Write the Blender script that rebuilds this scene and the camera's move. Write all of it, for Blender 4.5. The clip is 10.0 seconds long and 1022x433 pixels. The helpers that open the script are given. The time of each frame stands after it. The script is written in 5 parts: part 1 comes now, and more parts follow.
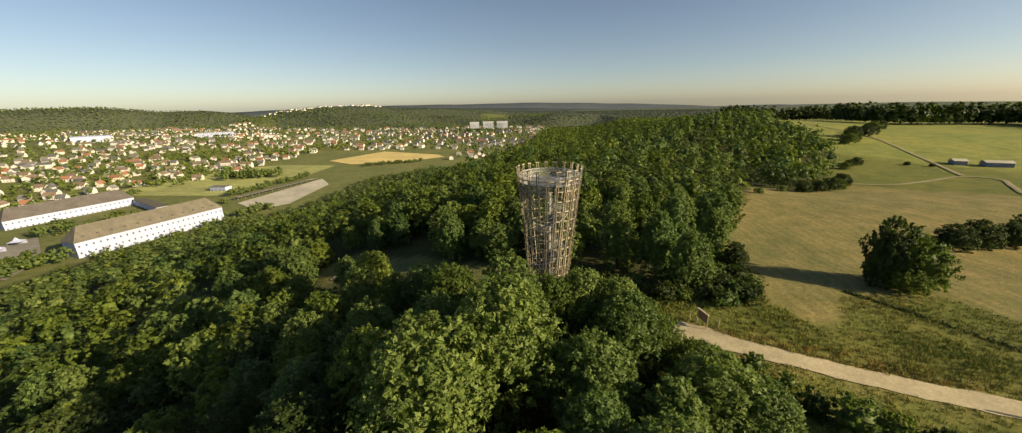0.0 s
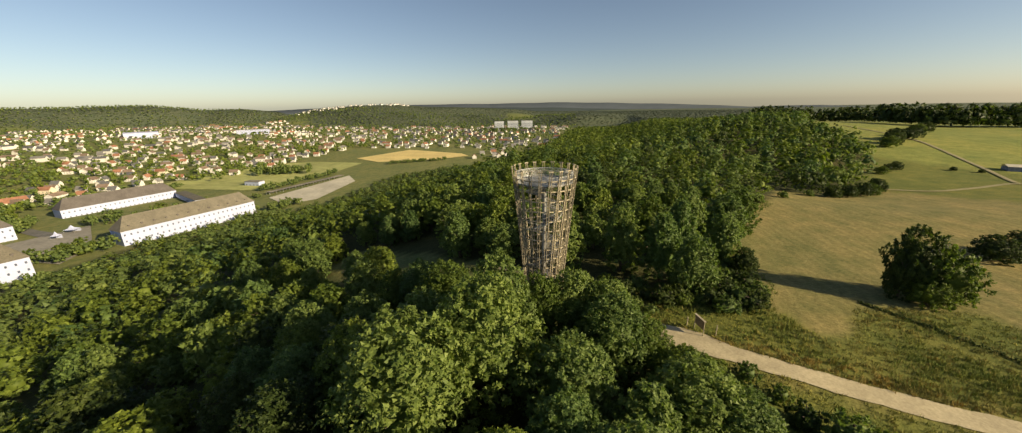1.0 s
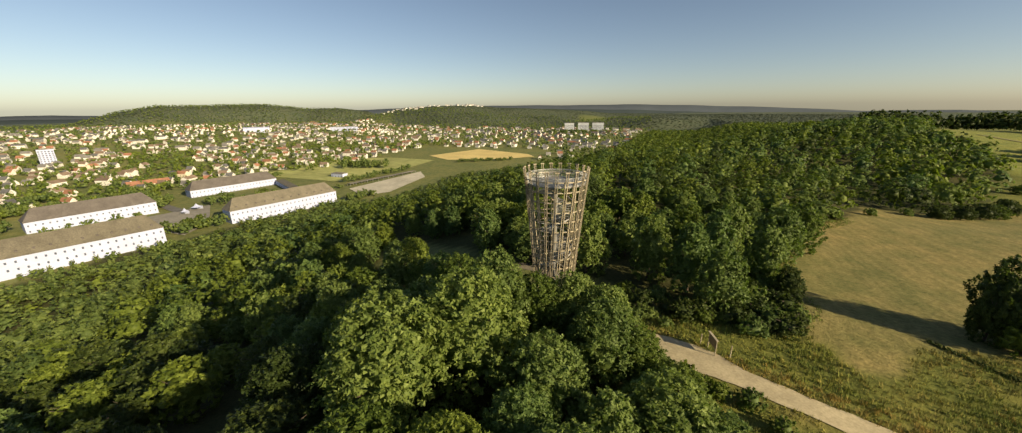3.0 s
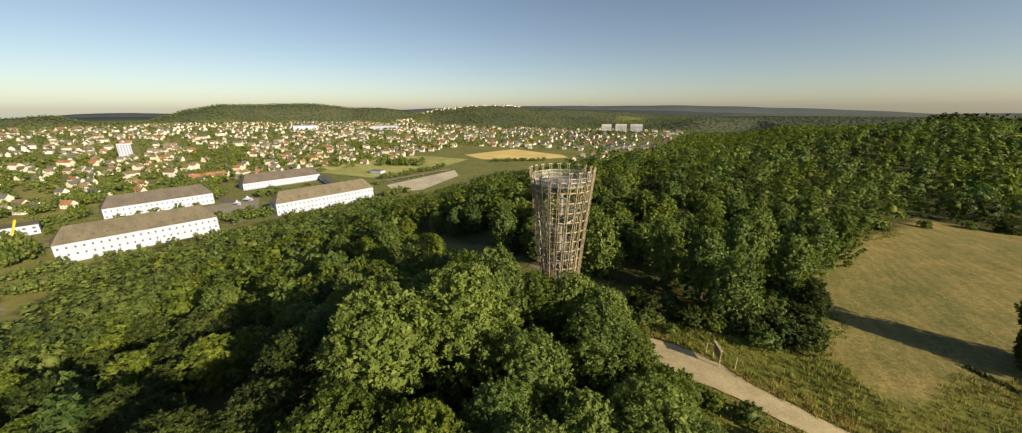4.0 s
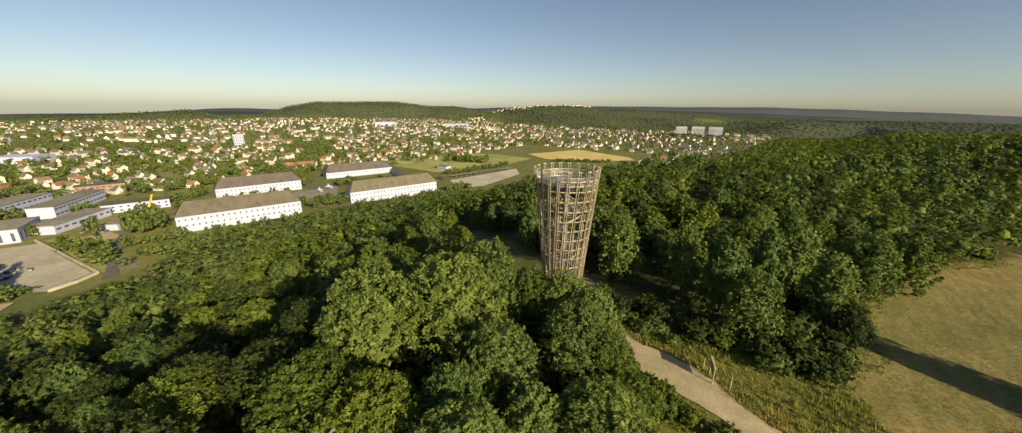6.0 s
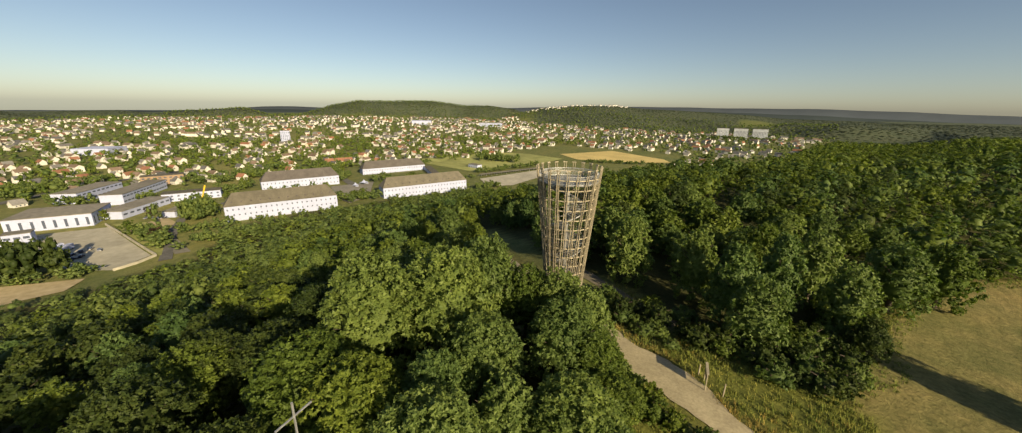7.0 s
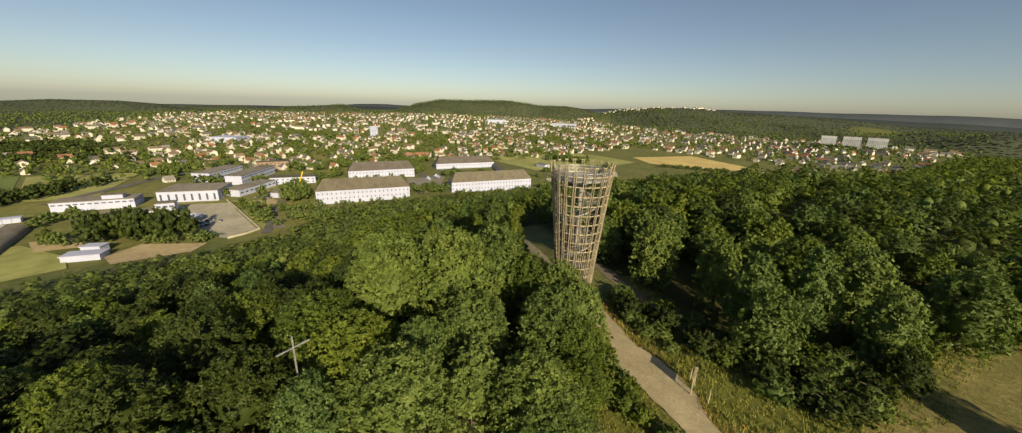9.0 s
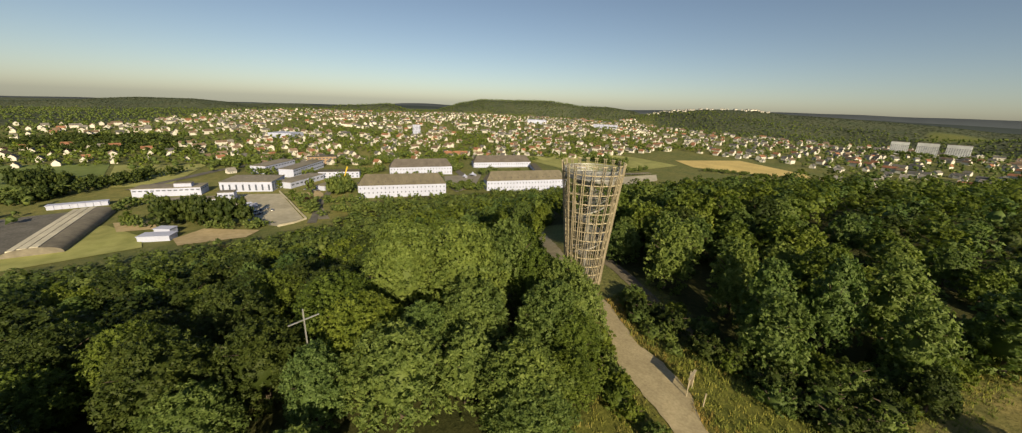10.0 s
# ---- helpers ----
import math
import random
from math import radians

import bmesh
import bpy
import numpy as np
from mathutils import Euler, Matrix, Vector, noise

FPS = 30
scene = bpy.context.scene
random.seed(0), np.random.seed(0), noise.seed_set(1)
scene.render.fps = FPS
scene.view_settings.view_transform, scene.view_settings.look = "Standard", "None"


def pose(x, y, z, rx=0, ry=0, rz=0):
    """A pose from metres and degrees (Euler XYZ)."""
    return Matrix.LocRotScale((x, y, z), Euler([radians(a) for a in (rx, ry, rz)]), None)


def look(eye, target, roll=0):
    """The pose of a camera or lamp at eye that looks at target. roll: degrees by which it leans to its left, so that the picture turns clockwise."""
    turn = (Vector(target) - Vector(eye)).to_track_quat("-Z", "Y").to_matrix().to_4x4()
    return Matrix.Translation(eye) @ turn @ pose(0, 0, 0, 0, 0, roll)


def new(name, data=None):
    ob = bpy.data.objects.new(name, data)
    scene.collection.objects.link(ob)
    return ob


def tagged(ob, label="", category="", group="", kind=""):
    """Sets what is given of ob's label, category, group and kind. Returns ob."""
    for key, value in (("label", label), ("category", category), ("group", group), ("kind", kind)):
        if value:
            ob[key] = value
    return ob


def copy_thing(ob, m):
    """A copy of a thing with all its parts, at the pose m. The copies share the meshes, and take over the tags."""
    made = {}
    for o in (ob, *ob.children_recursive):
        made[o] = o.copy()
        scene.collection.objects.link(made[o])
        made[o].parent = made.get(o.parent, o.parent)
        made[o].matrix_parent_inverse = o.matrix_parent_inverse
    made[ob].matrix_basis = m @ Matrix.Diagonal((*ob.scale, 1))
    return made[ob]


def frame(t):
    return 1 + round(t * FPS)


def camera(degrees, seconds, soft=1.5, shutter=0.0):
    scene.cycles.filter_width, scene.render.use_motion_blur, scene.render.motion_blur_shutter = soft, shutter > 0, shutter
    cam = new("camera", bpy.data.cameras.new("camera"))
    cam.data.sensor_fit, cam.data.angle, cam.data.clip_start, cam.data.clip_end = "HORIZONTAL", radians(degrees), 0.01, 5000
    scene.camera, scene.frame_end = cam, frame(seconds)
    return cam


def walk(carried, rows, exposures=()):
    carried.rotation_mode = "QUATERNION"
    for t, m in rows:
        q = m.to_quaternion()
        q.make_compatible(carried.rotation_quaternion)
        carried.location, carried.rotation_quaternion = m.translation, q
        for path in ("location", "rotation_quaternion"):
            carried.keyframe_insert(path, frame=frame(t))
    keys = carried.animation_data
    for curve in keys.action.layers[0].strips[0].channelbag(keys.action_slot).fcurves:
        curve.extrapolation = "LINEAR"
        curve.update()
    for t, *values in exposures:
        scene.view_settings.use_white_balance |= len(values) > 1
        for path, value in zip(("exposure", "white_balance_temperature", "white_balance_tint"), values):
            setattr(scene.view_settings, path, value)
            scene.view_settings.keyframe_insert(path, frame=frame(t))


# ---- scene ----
cam = camera(107.5, 10.0, 1.15)
PATH = [
    (0, (1.206, -2.674, 32.504), (0.523, 16.469, 26.751), -1.28),
    (0.5, (3.322, -2.664, 32.459), (2.081, 16.448, 26.697), -1.19),
    (1, (5.422, -2.632, 32.416), (3.468, 16.424, 26.668), -1.09),
    (1.5, (7.482, -2.600, 32.376), (4.713, 16.363, 26.653), -0.98),
    (2, (9.506, -2.554, 32.338), (5.864, 16.270, 26.646), -0.86),
    (2.5, (11.528, -2.448, 32.301), (6.988, 16.189, 26.640), -0.73),
    (4, (17.750, -1.491, 32.196), (10.594, 16.325, 26.594), -0.30),
    (4.5, (19.866, -0.976, 32.163), (11.900, 16.494, 26.565), -0.14),
    (5, (22.016, -0.393, 32.129), (13.275, 16.702, 26.529), 0.03),
    (5.5, (24.158, 0.260, 32.095), (14.673, 16.951, 26.487), 0.21),
    (7, (30.436, 2.774, 31.990), (18.838, 18.057, 26.342), 0.78),
    (7.5, (32.594, 3.423, 31.953), (20.310, 18.155, 26.290), 0.98),
    (8, (34.747, 4.108, 31.914), (21.780, 18.238, 26.238), 1.19),
    (8.5, (36.872, 4.930, 31.874), (23.230, 18.403, 26.184), 1.40),
    (9, (38.951, 5.877, 31.831), (24.647, 18.637, 26.125), 1.63),
    (9.5, (40.930, 6.906, 31.786), (25.988, 18.904, 26.059), 1.85),
    (10, (42.846, 7.964, 31.738), (27.309, 19.163, 25.979), 2.08),
]
walk(cam, [(t, look(eye, target, roll)) for t, eye, target, roll in PATH], exposures=[(0, 0.4, 7350, 11), (2.5, 0.4, 7350, 11), (5, 0.36, 7350, 11), (7.5, 0.2, 7300, 10), (10, 0.08, 7300, 10)])

# ---- light ----
SUN_DIR = Vector((0.945, -0.325, 0.395)).normalized()      # towards the sun
SUN_EL = math.asin(SUN_DIR.z)
SUN_AZ = math.atan2(SUN_DIR.x, SUN_DIR.y)                # clockwise from +y
world = bpy.data.worlds.new("sky")
scene.world = world
world.use_nodes = True
wn = world.node_tree
wn.nodes.clear()
sky = wn.nodes.new("ShaderNodeTexSky")
sky.sky_type = "NISHITA"
sky.sun_disc = False
sky.sun_elevation, sky.sun_rotation = SUN_EL, SUN_AZ
sky.air_density, sky.dust_density, sky.ozone_density = 0.75, 0.85, 1.0
sky.altitude = 300
wbg = wn.nodes.new("ShaderNodeBackground")
wbg.inputs["Strength"].default_value = 0.087
wout = wn.nodes.new("ShaderNodeOutputWorld")
wn.links.new(sky.outputs[0], wbg.inputs[0])
wn.links.new(wbg.outputs[0], wout.inputs[0])
sun = new("sun", bpy.data.lights.new("sun", "SUN"))
sun.data.energy, sun.data.angle, sun.data.color = 5.8, radians(0.6), (1.0, 0.87, 0.61)
sun.matrix_world = look(SUN_DIR * 300, (0, 0, 0))


# ---- material helpers ----
class Mat:
    """A small node material builder."""

    def __init__(self, name, rough=0.8, metal=0.0, spec=0.3):
        self.m = bpy.data.materials.new(name)
        self.m.use_nodes = True
        self.t = self.m.node_tree
        self.b = self.t.nodes["Principled BSDF"]
        self.b.inputs["Roughness"].default_value = rough
        self.b.inputs["Metallic"].default_value = metal
        self.b.inputs["Specular IOR Level"].default_value = spec

    def node(self, kind, **values):
        n = self.t.nodes.new(kind)
        for key, v in values.items():
            n.inputs[key].default_value = v
        return n

    def link(self, a, b):
        self.t.links.new(a, b)

    def place(self, scale=(1, 1, 1)):
        g = self.t.nodes.new("ShaderNodeNewGeometry")
        mp = self.t.nodes.new("ShaderNodeMapping")
        mp.inputs["Scale"].default_value = scale
        self.link(g.outputs["Position"], mp.inputs[0])
        return mp.outputs[0]

    def noise(self, vec, scale, detail=4, rough=0.6):
        n = self.node("ShaderNodeTexNoise", Scale=scale, Detail=detail, Roughness=rough)
        self.link(vec, n.inputs["Vector"])
        return n.outputs[0]

    def ramp(self, fac, stops):
        r = self.t.nodes.new("ShaderNodeValToRGB")
        els = r.color_ramp.elements
        while len(els) < len(stops):
            els.new(0.5)
        for e, (p, c) in zip(els, stops):
            e.position, e.color = p, (*c, 1)
        self.link(fac, r.inputs[0])
        return r.outputs[0]

    def mix(self, a, b, fac, mode="MIX"):
        n = self.t.nodes.new("ShaderNodeMix")
        n.data_type, n.blend_type = "RGBA", mode
        for v, i in ((a, 6), (b, 7), (fac, 0)):
            if isinstance(v, (int, float)):
                n.inputs[i].default_value = v
            elif isinstance(v, tuple):
                n.inputs[i].default_value = (*v, 1)
            else:
                self.link(v, n.inputs[i])
        return n.outputs[2]

    def bump(self, height, strength=0.5, dist=0.05):
        n = self.node("ShaderNodeBump", Strength=strength, Distance=dist)
        self.link(height, n.inputs["Height"])
        self.link(n.outputs[0], self.b.inputs["Normal"])

    def colour(self, c):
        if isinstance(c, tuple):
            self.b.inputs["Base Color"].default_value = (*c, 1)
        else:
            self.link(c, self.b.inputs["Base Color"])
        return self

    def random(self):
        return self.t.nodes.new("ShaderNodeObjectInfo").outputs["Random"]

    def island(self):
        return self.t.nodes.new("ShaderNodeNewGeometry").outputs["Random Per Island"]


def grainy(name, a, b, scale=2.0, rough=0.85, metal=0.0, bump=0.3, big=0.15, vary=0.0):
    """Two-scale mottled surface between colours a and b."""
    k = Mat(name, rough, metal)
    p = k.place()
    fine = k.noise(p, scale, 5)
    col = k.ramp(fine, [(0.3, a), (0.7, b)])
    coarse = k.ramp(k.noise(p, scale * 0.12, 3), [(0.35, (1 - big,) * 3), (0.65, (1 + big,) * 3)])
    col = k.mix(col, coarse, 1.0, "MULTIPLY")
    if vary:
        tint = k.ramp(k.random(), [(0.0, (1 - vary,) * 3), (1.0, (1 + vary,) * 3)])
        col = k.mix(col, tint, 1.0, "MULTIPLY")
    k.colour(col)
    if bump:
        k.bump(fine, bump, 0.02)
    return k.m


def leafy(name, dark, light, thin=0.36):
    """Foliage: diffuse and light let through, varied leaf by leaf and tree by tree."""
    k = Mat(name, 0.6, 0.0, 0.25)
    p = k.place()
    col = k.ramp(k.island(), [(0.0, dark), (1.0, light)])
    patch = k.ramp(k.noise(p, 0.35, 3), [(0.3, (0.7, 0.75, 0.7)), (0.7, (1.25, 1.2, 1.1))])
    col = k.mix(col, patch, 1.0, "MULTIPLY")
    own = k.t.nodes.new("ShaderNodeAttribute")
    own.attribute_name = "tree"
    add = k.node("ShaderNodeMath")
    add.operation = "ADD"
    k.link(k.random(), add.inputs[0])
    k.link(own.outputs["Fac"], add.inputs[1])
    wrap = k.node("ShaderNodeMath")
    wrap.operation = "FRACT"
    k.link(add.outputs[0], wrap.inputs[0])
    tree = k.ramp(wrap.outputs[0], [(0.0, (0.68, 0.76, 0.76)), (0.5, (1.0, 1.0, 1.0)), (1.0, (1.1, 1.07, 0.95))])
    col = k.mix(col, tree, 1.0, "MULTIPLY")
    k.colour(col)
    tr = k.node("ShaderNodeBsdfTranslucent")
    k.link(k.mix(col, (1.0, 1.15, 0.55), 1.0, "MULTIPLY"), tr.inputs[0])
    mx = k.node("ShaderNodeMixShader", Fac=thin)
    k.link(k.b.outputs[0], mx.inputs[1])
    k.link(tr.outputs[0], mx.inputs[2])
    k.link(mx.outputs[0], k.t.nodes["Material Output"].inputs[0])
    return k.m


def part(name, bm, material, parent=None, label=""):
    """Links a bmesh as one mesh object, under a thing or part."""
    me = bpy.data.meshes.new(name)
    bm.to_mesh(me)
    bm.free()
    me.materials.append(material)
    ob = new(name, me)
    if parent:
        ob.parent = parent
    return tagged(ob, label)


def mesh_of(name, verts, faces, material, smooth=False, parent=None, label=""):
    me = bpy.data.meshes.new(name)
    me.from_pydata(verts, [], faces)
    me.materials.append(material)
    if smooth:
        me.shade_smooth()
    ob = new(name, me)
    if parent:
        ob.parent = parent
    return tagged(ob, label)


def raw_mesh(name, v, f, material, smooth=False):
    """Mesh object from numpy arrays: v (n, 3), f (m, 3) triangles or (m, 4) quads."""
    me = bpy.data.meshes.new(name)
    n, k = f.shape
    me.vertices.add(len(v))
    me.vertices.foreach_set("co", np.ascontiguousarray(v, dtype=np.float32).ravel())
    me.loops.add(n * k)
    me.loops.foreach_set("vertex_index", np.ascontiguousarray(f, dtype=np.int32).ravel())
    me.polygons.add(n)
    me.polygons.foreach_set("loop_start", np.arange(0, n * k, k, dtype=np.int32))
    if smooth:
        me.polygons.foreach_set("use_smooth", np.ones(n, dtype=bool))
    me.update(calc_edges=True)
    me.materials.append(material)
    return me


def box(bm, x0, y0, z0, x1, y1, z1, m=None):
    """Adds a box to bm."""
    ids = [bm.verts.new((m @ Vector(c)) if m else c) for c in
           ((x0, y0, z0), (x1, y0, z0), (x1, y1, z0), (x0, y1, z0), (x0, y0, z1), (x1, y0, z1), (x1, y1, z1), (x0, y1, z1))]
    for q in ((3, 2, 1, 0), (4, 5, 6, 7), (0, 1, 5, 4), (1, 2, 6, 5), (2, 3, 7, 6), (3, 0, 4, 7)):
        bm.faces.new([ids[i] for i in q])
    return bm


def beam(bm, a, b, w, h, up=(0, 0, 1)):
    """Adds a squared timber from a to b: w across, h along up."""
    a, b = Vector(a), Vector(b)
    d = (b - a).normalized()
    s = d.cross(Vector(up))
    s = s.normalized() if s.length > 1e-4 else Vector((1, 0, 0))
    u = s.cross(d)
    ids = [bm.verts.new(p + s * i * w / 2 + u * j * h / 2) for p in (a, b) for i, j in ((-1, -1), (1, -1), (1, 1), (-1, 1))]
    for q in ((3, 2, 1, 0), (4, 5, 6, 7), (0, 1, 5, 4), (1, 2, 6, 5), (2, 3, 7, 6), (3, 0, 4, 7)):
        bm.faces.new([ids[i] for i in q])


# ---- the lie of the land ----
# crest: where the wooded slope begins to fall to the valley, x by y
CREST_Y = [-400, -100, 0, 50, 90, 140, 200, 300, 450, 700, 1000, 1500]
CREST_X = [0, 0, 0, -3, -10, -24, -6, 105, 247, 262, 300, 360]
# foot of the wood in the valley, x by y
FOOT_Y = [-400, 0, 50, 62, 90, 130, 160, 185, 210, 250, 300, 335, 460, 520, 700]
FOOT_X = [-205, -212, -236, -252, -282, -276, -266, -262, -270, -257, -240, -212, -195, -165, -110]
# far hills: distance of the crest, distance of the foot, then bearings (degrees clockwise from +y) and how far the crest stands above or below the eye (degrees)
HILLS = [
    (2750, 1950, [-125, -107, -103.4, -101.2, -98.4, -93.6, -90.6, -89, -85.3, -82.4, -80, -77], [-1.5, -1.3, -1.15, -0.9, -0.68, -0.7, -0.95, -1.25, -0.98, -0.95, -1.25, -2.2]),
    (2300, 1950, [-84, -80.2, -78.5, -76, -71.5, -69, -67], [-2.4, -1.6, -1.15, -0.97, -0.68, -1.5, -2.4]),
    (2550, 2020, [-68, -64.6, -61.6, -58.3, -54.6, -51.6, -48.6, -46, -44, -40, -36.5, -33], [-2.4, -1.15, -0.2, 0.42, 0.38, 0.5, 0.5, 0.2, -0.05, 0.02, -0.4, -1.6]),
    (2280, 1430, [-40, -36.5, -34, -31.8, -27, -21.5, -18, -14, -9, -5, -2, 5.5, 10, 15], [-2.6, -1.3, -0.7, -0.25, 0.2, 0.2, -0.15, -0.28, -0.5, -0.75, -1.05, -1.2, -1.6, -2.6]),
    (1900, 1350, [-3, 1, 4.6, 9.3, 13.9, 18.2, 20.8, 30], [-3.0, -1.9, -1.45, -1.5, -1.85, -2.15, -2.35, -3.0]),
]


def sstep(a, b, x):
    t = np.clip((x - a) / (b - a), 0, 1)
    return t * t * (3 - 2 * t)


def wave(x, y, s, seed=0.0):
    """Smooth cheap unevenness, about -1 to 1."""
    return (np.sin(x / s + 1.7 * np.sin(y / s * 0.8 + seed)) + np.sin(y / s * 1.13 + 1.3 * np.sin(x / s * 0.7 + 2 * seed))) / 2


def height(x, y):
    x, y = np.asarray(x, float), np.asarray(y, float)
    r = np.hypot(x, y)
    az = np.degrees(np.arctan2(x, y))
    # plateau on the hill
    plat = 1.2 * np.exp(-((x - 26) ** 2 + (y - 40) ** 2) / 500) - 1.0 * sstep(55, 75, y) * sstep(30, 60, x)
    plat = plat - 4.5 * sstep(100, 170, y) * (1 - sstep(200, 300, y)) * sstep(60, 120, x)
    plat = plat + 11 * np.exp(-((x - 200) ** 2 / 200 ** 2 + (y - 430) ** 2 / 170 ** 2)) + 3 * sstep(300, 700, x)
    plat = plat - 25 * sstep(500, 1000, y) + 0.25 * wave(x, y, 17, 1) + 0.1 * wave(x, y, 5, 2)
    # valley floor, rising gently into the town
    valley = -54.5 - 2.5 * sstep(150, 260, y) + 22 * sstep(500, 1700, r) * np.interp(az, [-100, -95, -88, -82, -60, -35, -10], [0, 0.15, 0.5, 1, 1, 0.45, 0]) + 6 * sstep(600, 1500, r)
    d = np.interp(y, CREST_Y, CREST_X) - x          # metres left of the crest
    fall = np.clip(d, 0, None)
    drop = 0.285 * fall - 1.5 * (1 - np.exp(-fall / 12)) + 1.4 * wave(x, y, 23, 3) * sstep(10, 60, fall)
    hill = plat - drop
    k = 7.0
    h = valley + np.logaddexp(0, (hill - valley) / k) * k
    h = h - 25 * sstep(3000, 4200, r)
    for crest, foot, bearings, rises in HILLS:
        top = 32 + crest * np.tan(np.radians(np.interp(az, bearings, rises, -4, -4)))
        q = r + 150 * wave(x, y, 310, 4) * (1 - sstep(foot, crest, r)) + 60 * wave(x, y, 97, 7) * (1 - sstep(foot, crest, r))
        up = sstep(foot, crest, q)
        hill = -60 + (top + 60) * up * (1 - 0.75 * sstep(crest, crest + 900, r)) + (17 * wave(x, y, 120, 2) + 5 * wave(x, y, 51, 5)) * 4 * up * (1 - up)
        h = np.maximum(h, hill)
    return h


def ground_z(x, y):
    return float(height(x, y))


# the gravel path, x by y-free polyline
TRACK = [(-48, 85), (-40.8, 80.3), (-23.4, 69.4), (-17, 65.2), (-9.5, 60.2), (0, 55.8), (6.0, 53.2), (12.2, 49.6), (15.3, 47.2), (20.0, 45.0), (24.6, 43.4), (29.6, 40.1), (39.2, 35.7), (53.6, 31.1), (80, 22), (120, 5)]


def track_half(x):
    """Half the path's width, which widens beside the information board."""
    return 1.65 + 1.35 * np.exp(-((np.asarray(x, float) - 22.5) / 5.0) ** 2)


def track_distance(x, y):
    x, y = np.asarray(x, float), np.asarray(y, float)
    best = np.full(np.broadcast(x, y).shape, 1e9)
    for (ax, ay), (bx, by) in zip(TRACK, TRACK[1:]):
        L2 = (bx - ax) ** 2 + (by - ay) ** 2
        t = np.clip(((x - ax) * (bx - ax) + (y - ay) * (by - ay)) / L2, 0, 1)
        best = np.minimum(best, np.hypot(x - ax - t * (bx - ax), y - ay - t * (by - ay)))
    return best


# wood's edge against the open land, x by y
EDGE_Y = [-400, -60, -20, 0, 10, 20, 28, 35, 40, 45, 50, 52, 54, 60, 68, 82, 95, 104, 112, 117, 126, 135, 145, 153, 157, 162, 192, 228, 274, 350, 380, 520, 640, 900]
EDGE_X = [60, 42, 33, 30, 24.5, 24, 23.5, 22, 19, 15, 20, 28, 33, 37.5, 40.5, 43.5, 47.5, 53, 58, 64, 76, 83, 90, 97, 122, 130, 157, 185, 211, 231, 236, 330, 420, 600]


def in_wood(x, y):
    """True where the hill's wood stands."""
    x, y = np.asarray(x, float), np.asarray(y, float)
    ok = (x < np.interp(y, EDGE_Y, EDGE_X)) & (x > np.interp(y, FOOT_Y, FOOT_X) + 10 * wave(x, y, 40, 1))
    td = track_distance(x, y)
    north = y > np.interp(x, [p[0] for p in TRACK], [p[1] for p in TRACK])
    ok &= td > np.where(north, np.where(x < 4, 10.0, np.where(x < 22, 13.5, 14.5)), np.where(x < 4, 5.2, 6.6))
    ok &= np.hypot(x - 4.9, y - 50) > 7.5
    return ok & (y > -350) & (y < 540) & (x < 340)


# ---- materials ----
M_LEAF = leafy("oak leaves", (0.096, 0.138, 0.026), (0.188, 0.24, 0.046))
M_LEAF_PALE = leafy("pale leaves", (0.112, 0.165, 0.044), (0.195, 0.255, 0.078))
M_LEAF_BLUE = leafy("bluish leaves", (0.075, 0.13, 0.042), (0.15, 0.22, 0.07))
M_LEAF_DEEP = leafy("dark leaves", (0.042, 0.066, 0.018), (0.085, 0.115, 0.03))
# Lighter garden leaves: sunlight and distance haze are put into the tone.
M_LEAF_TOWN = leafy("garden leaves toned for sun", (0.1, 0.145, 0.044), (0.19, 0.24, 0.076))
# Far leaves are greyed and blued so their colour carries distance haze.
M_LEAF_HAZE = leafy("far wood leaves with haze tint", (0.085, 0.108, 0.082), (0.095, 0.118, 0.09), 0.6)
M_LEAF_GOLD = leafy("yellow green leaves", (0.14, 0.13, 0.02), (0.3, 0.27, 0.04))
M_LEAF_PLUM = leafy("purple leaves", (0.05, 0.032, 0.026), (0.1, 0.06, 0.045))
M_BARK = grainy("bark", (0.05, 0.04, 0.03), (0.13, 0.10, 0.075), 6, 0.95)
M_LARCH = grainy("weathered larch", (0.2, 0.174, 0.122), (0.37, 0.322, 0.23), 5, 0.8, vary=0.25)
M_STEEL = grainy("galvanised steel", (0.42, 0.43, 0.43), (0.6, 0.6, 0.6), 9, 0.45, 0.6, 0.1)
M_GRATE = grainy("steel grating", (0.18, 0.18, 0.18), (0.34, 0.34, 0.33), 12, 0.6, 0.4, 0.2)
M_GRAVEL = grainy("pale gravel", (0.35, 0.295, 0.185), (0.5, 0.425, 0.275), 3.5, 0.95, big=0.12)
M_WHITE = grainy("white render", (0.4, 0.44, 0.62), (0.48, 0.52, 0.7), 0.9, 0.9, bump=0.05, big=0.05)
M_SLATE = grainy("grey brown roof", (0.1, 0.09, 0.07), (0.165, 0.148, 0.112), 1.5, 0.85, vary=0.15)
M_DARKSLATE = grainy("dark slate roof", (0.085, 0.075, 0.07), (0.14, 0.125, 0.115), 1.5, 0.85, vary=0.1)
M_GLASS = Mat("dark window glass", 0.12, 0.0, 0.6).colour((0.09, 0.105, 0.15)).m
M_ASPHALT = grainy("asphalt", (0.10, 0.097, 0.09), (0.18, 0.172, 0.16), 0.8, 0.95)
M_WOOD = grainy("pale post wood", (0.3, 0.26, 0.18), (0.48, 0.42, 0.31), 8, 0.85)


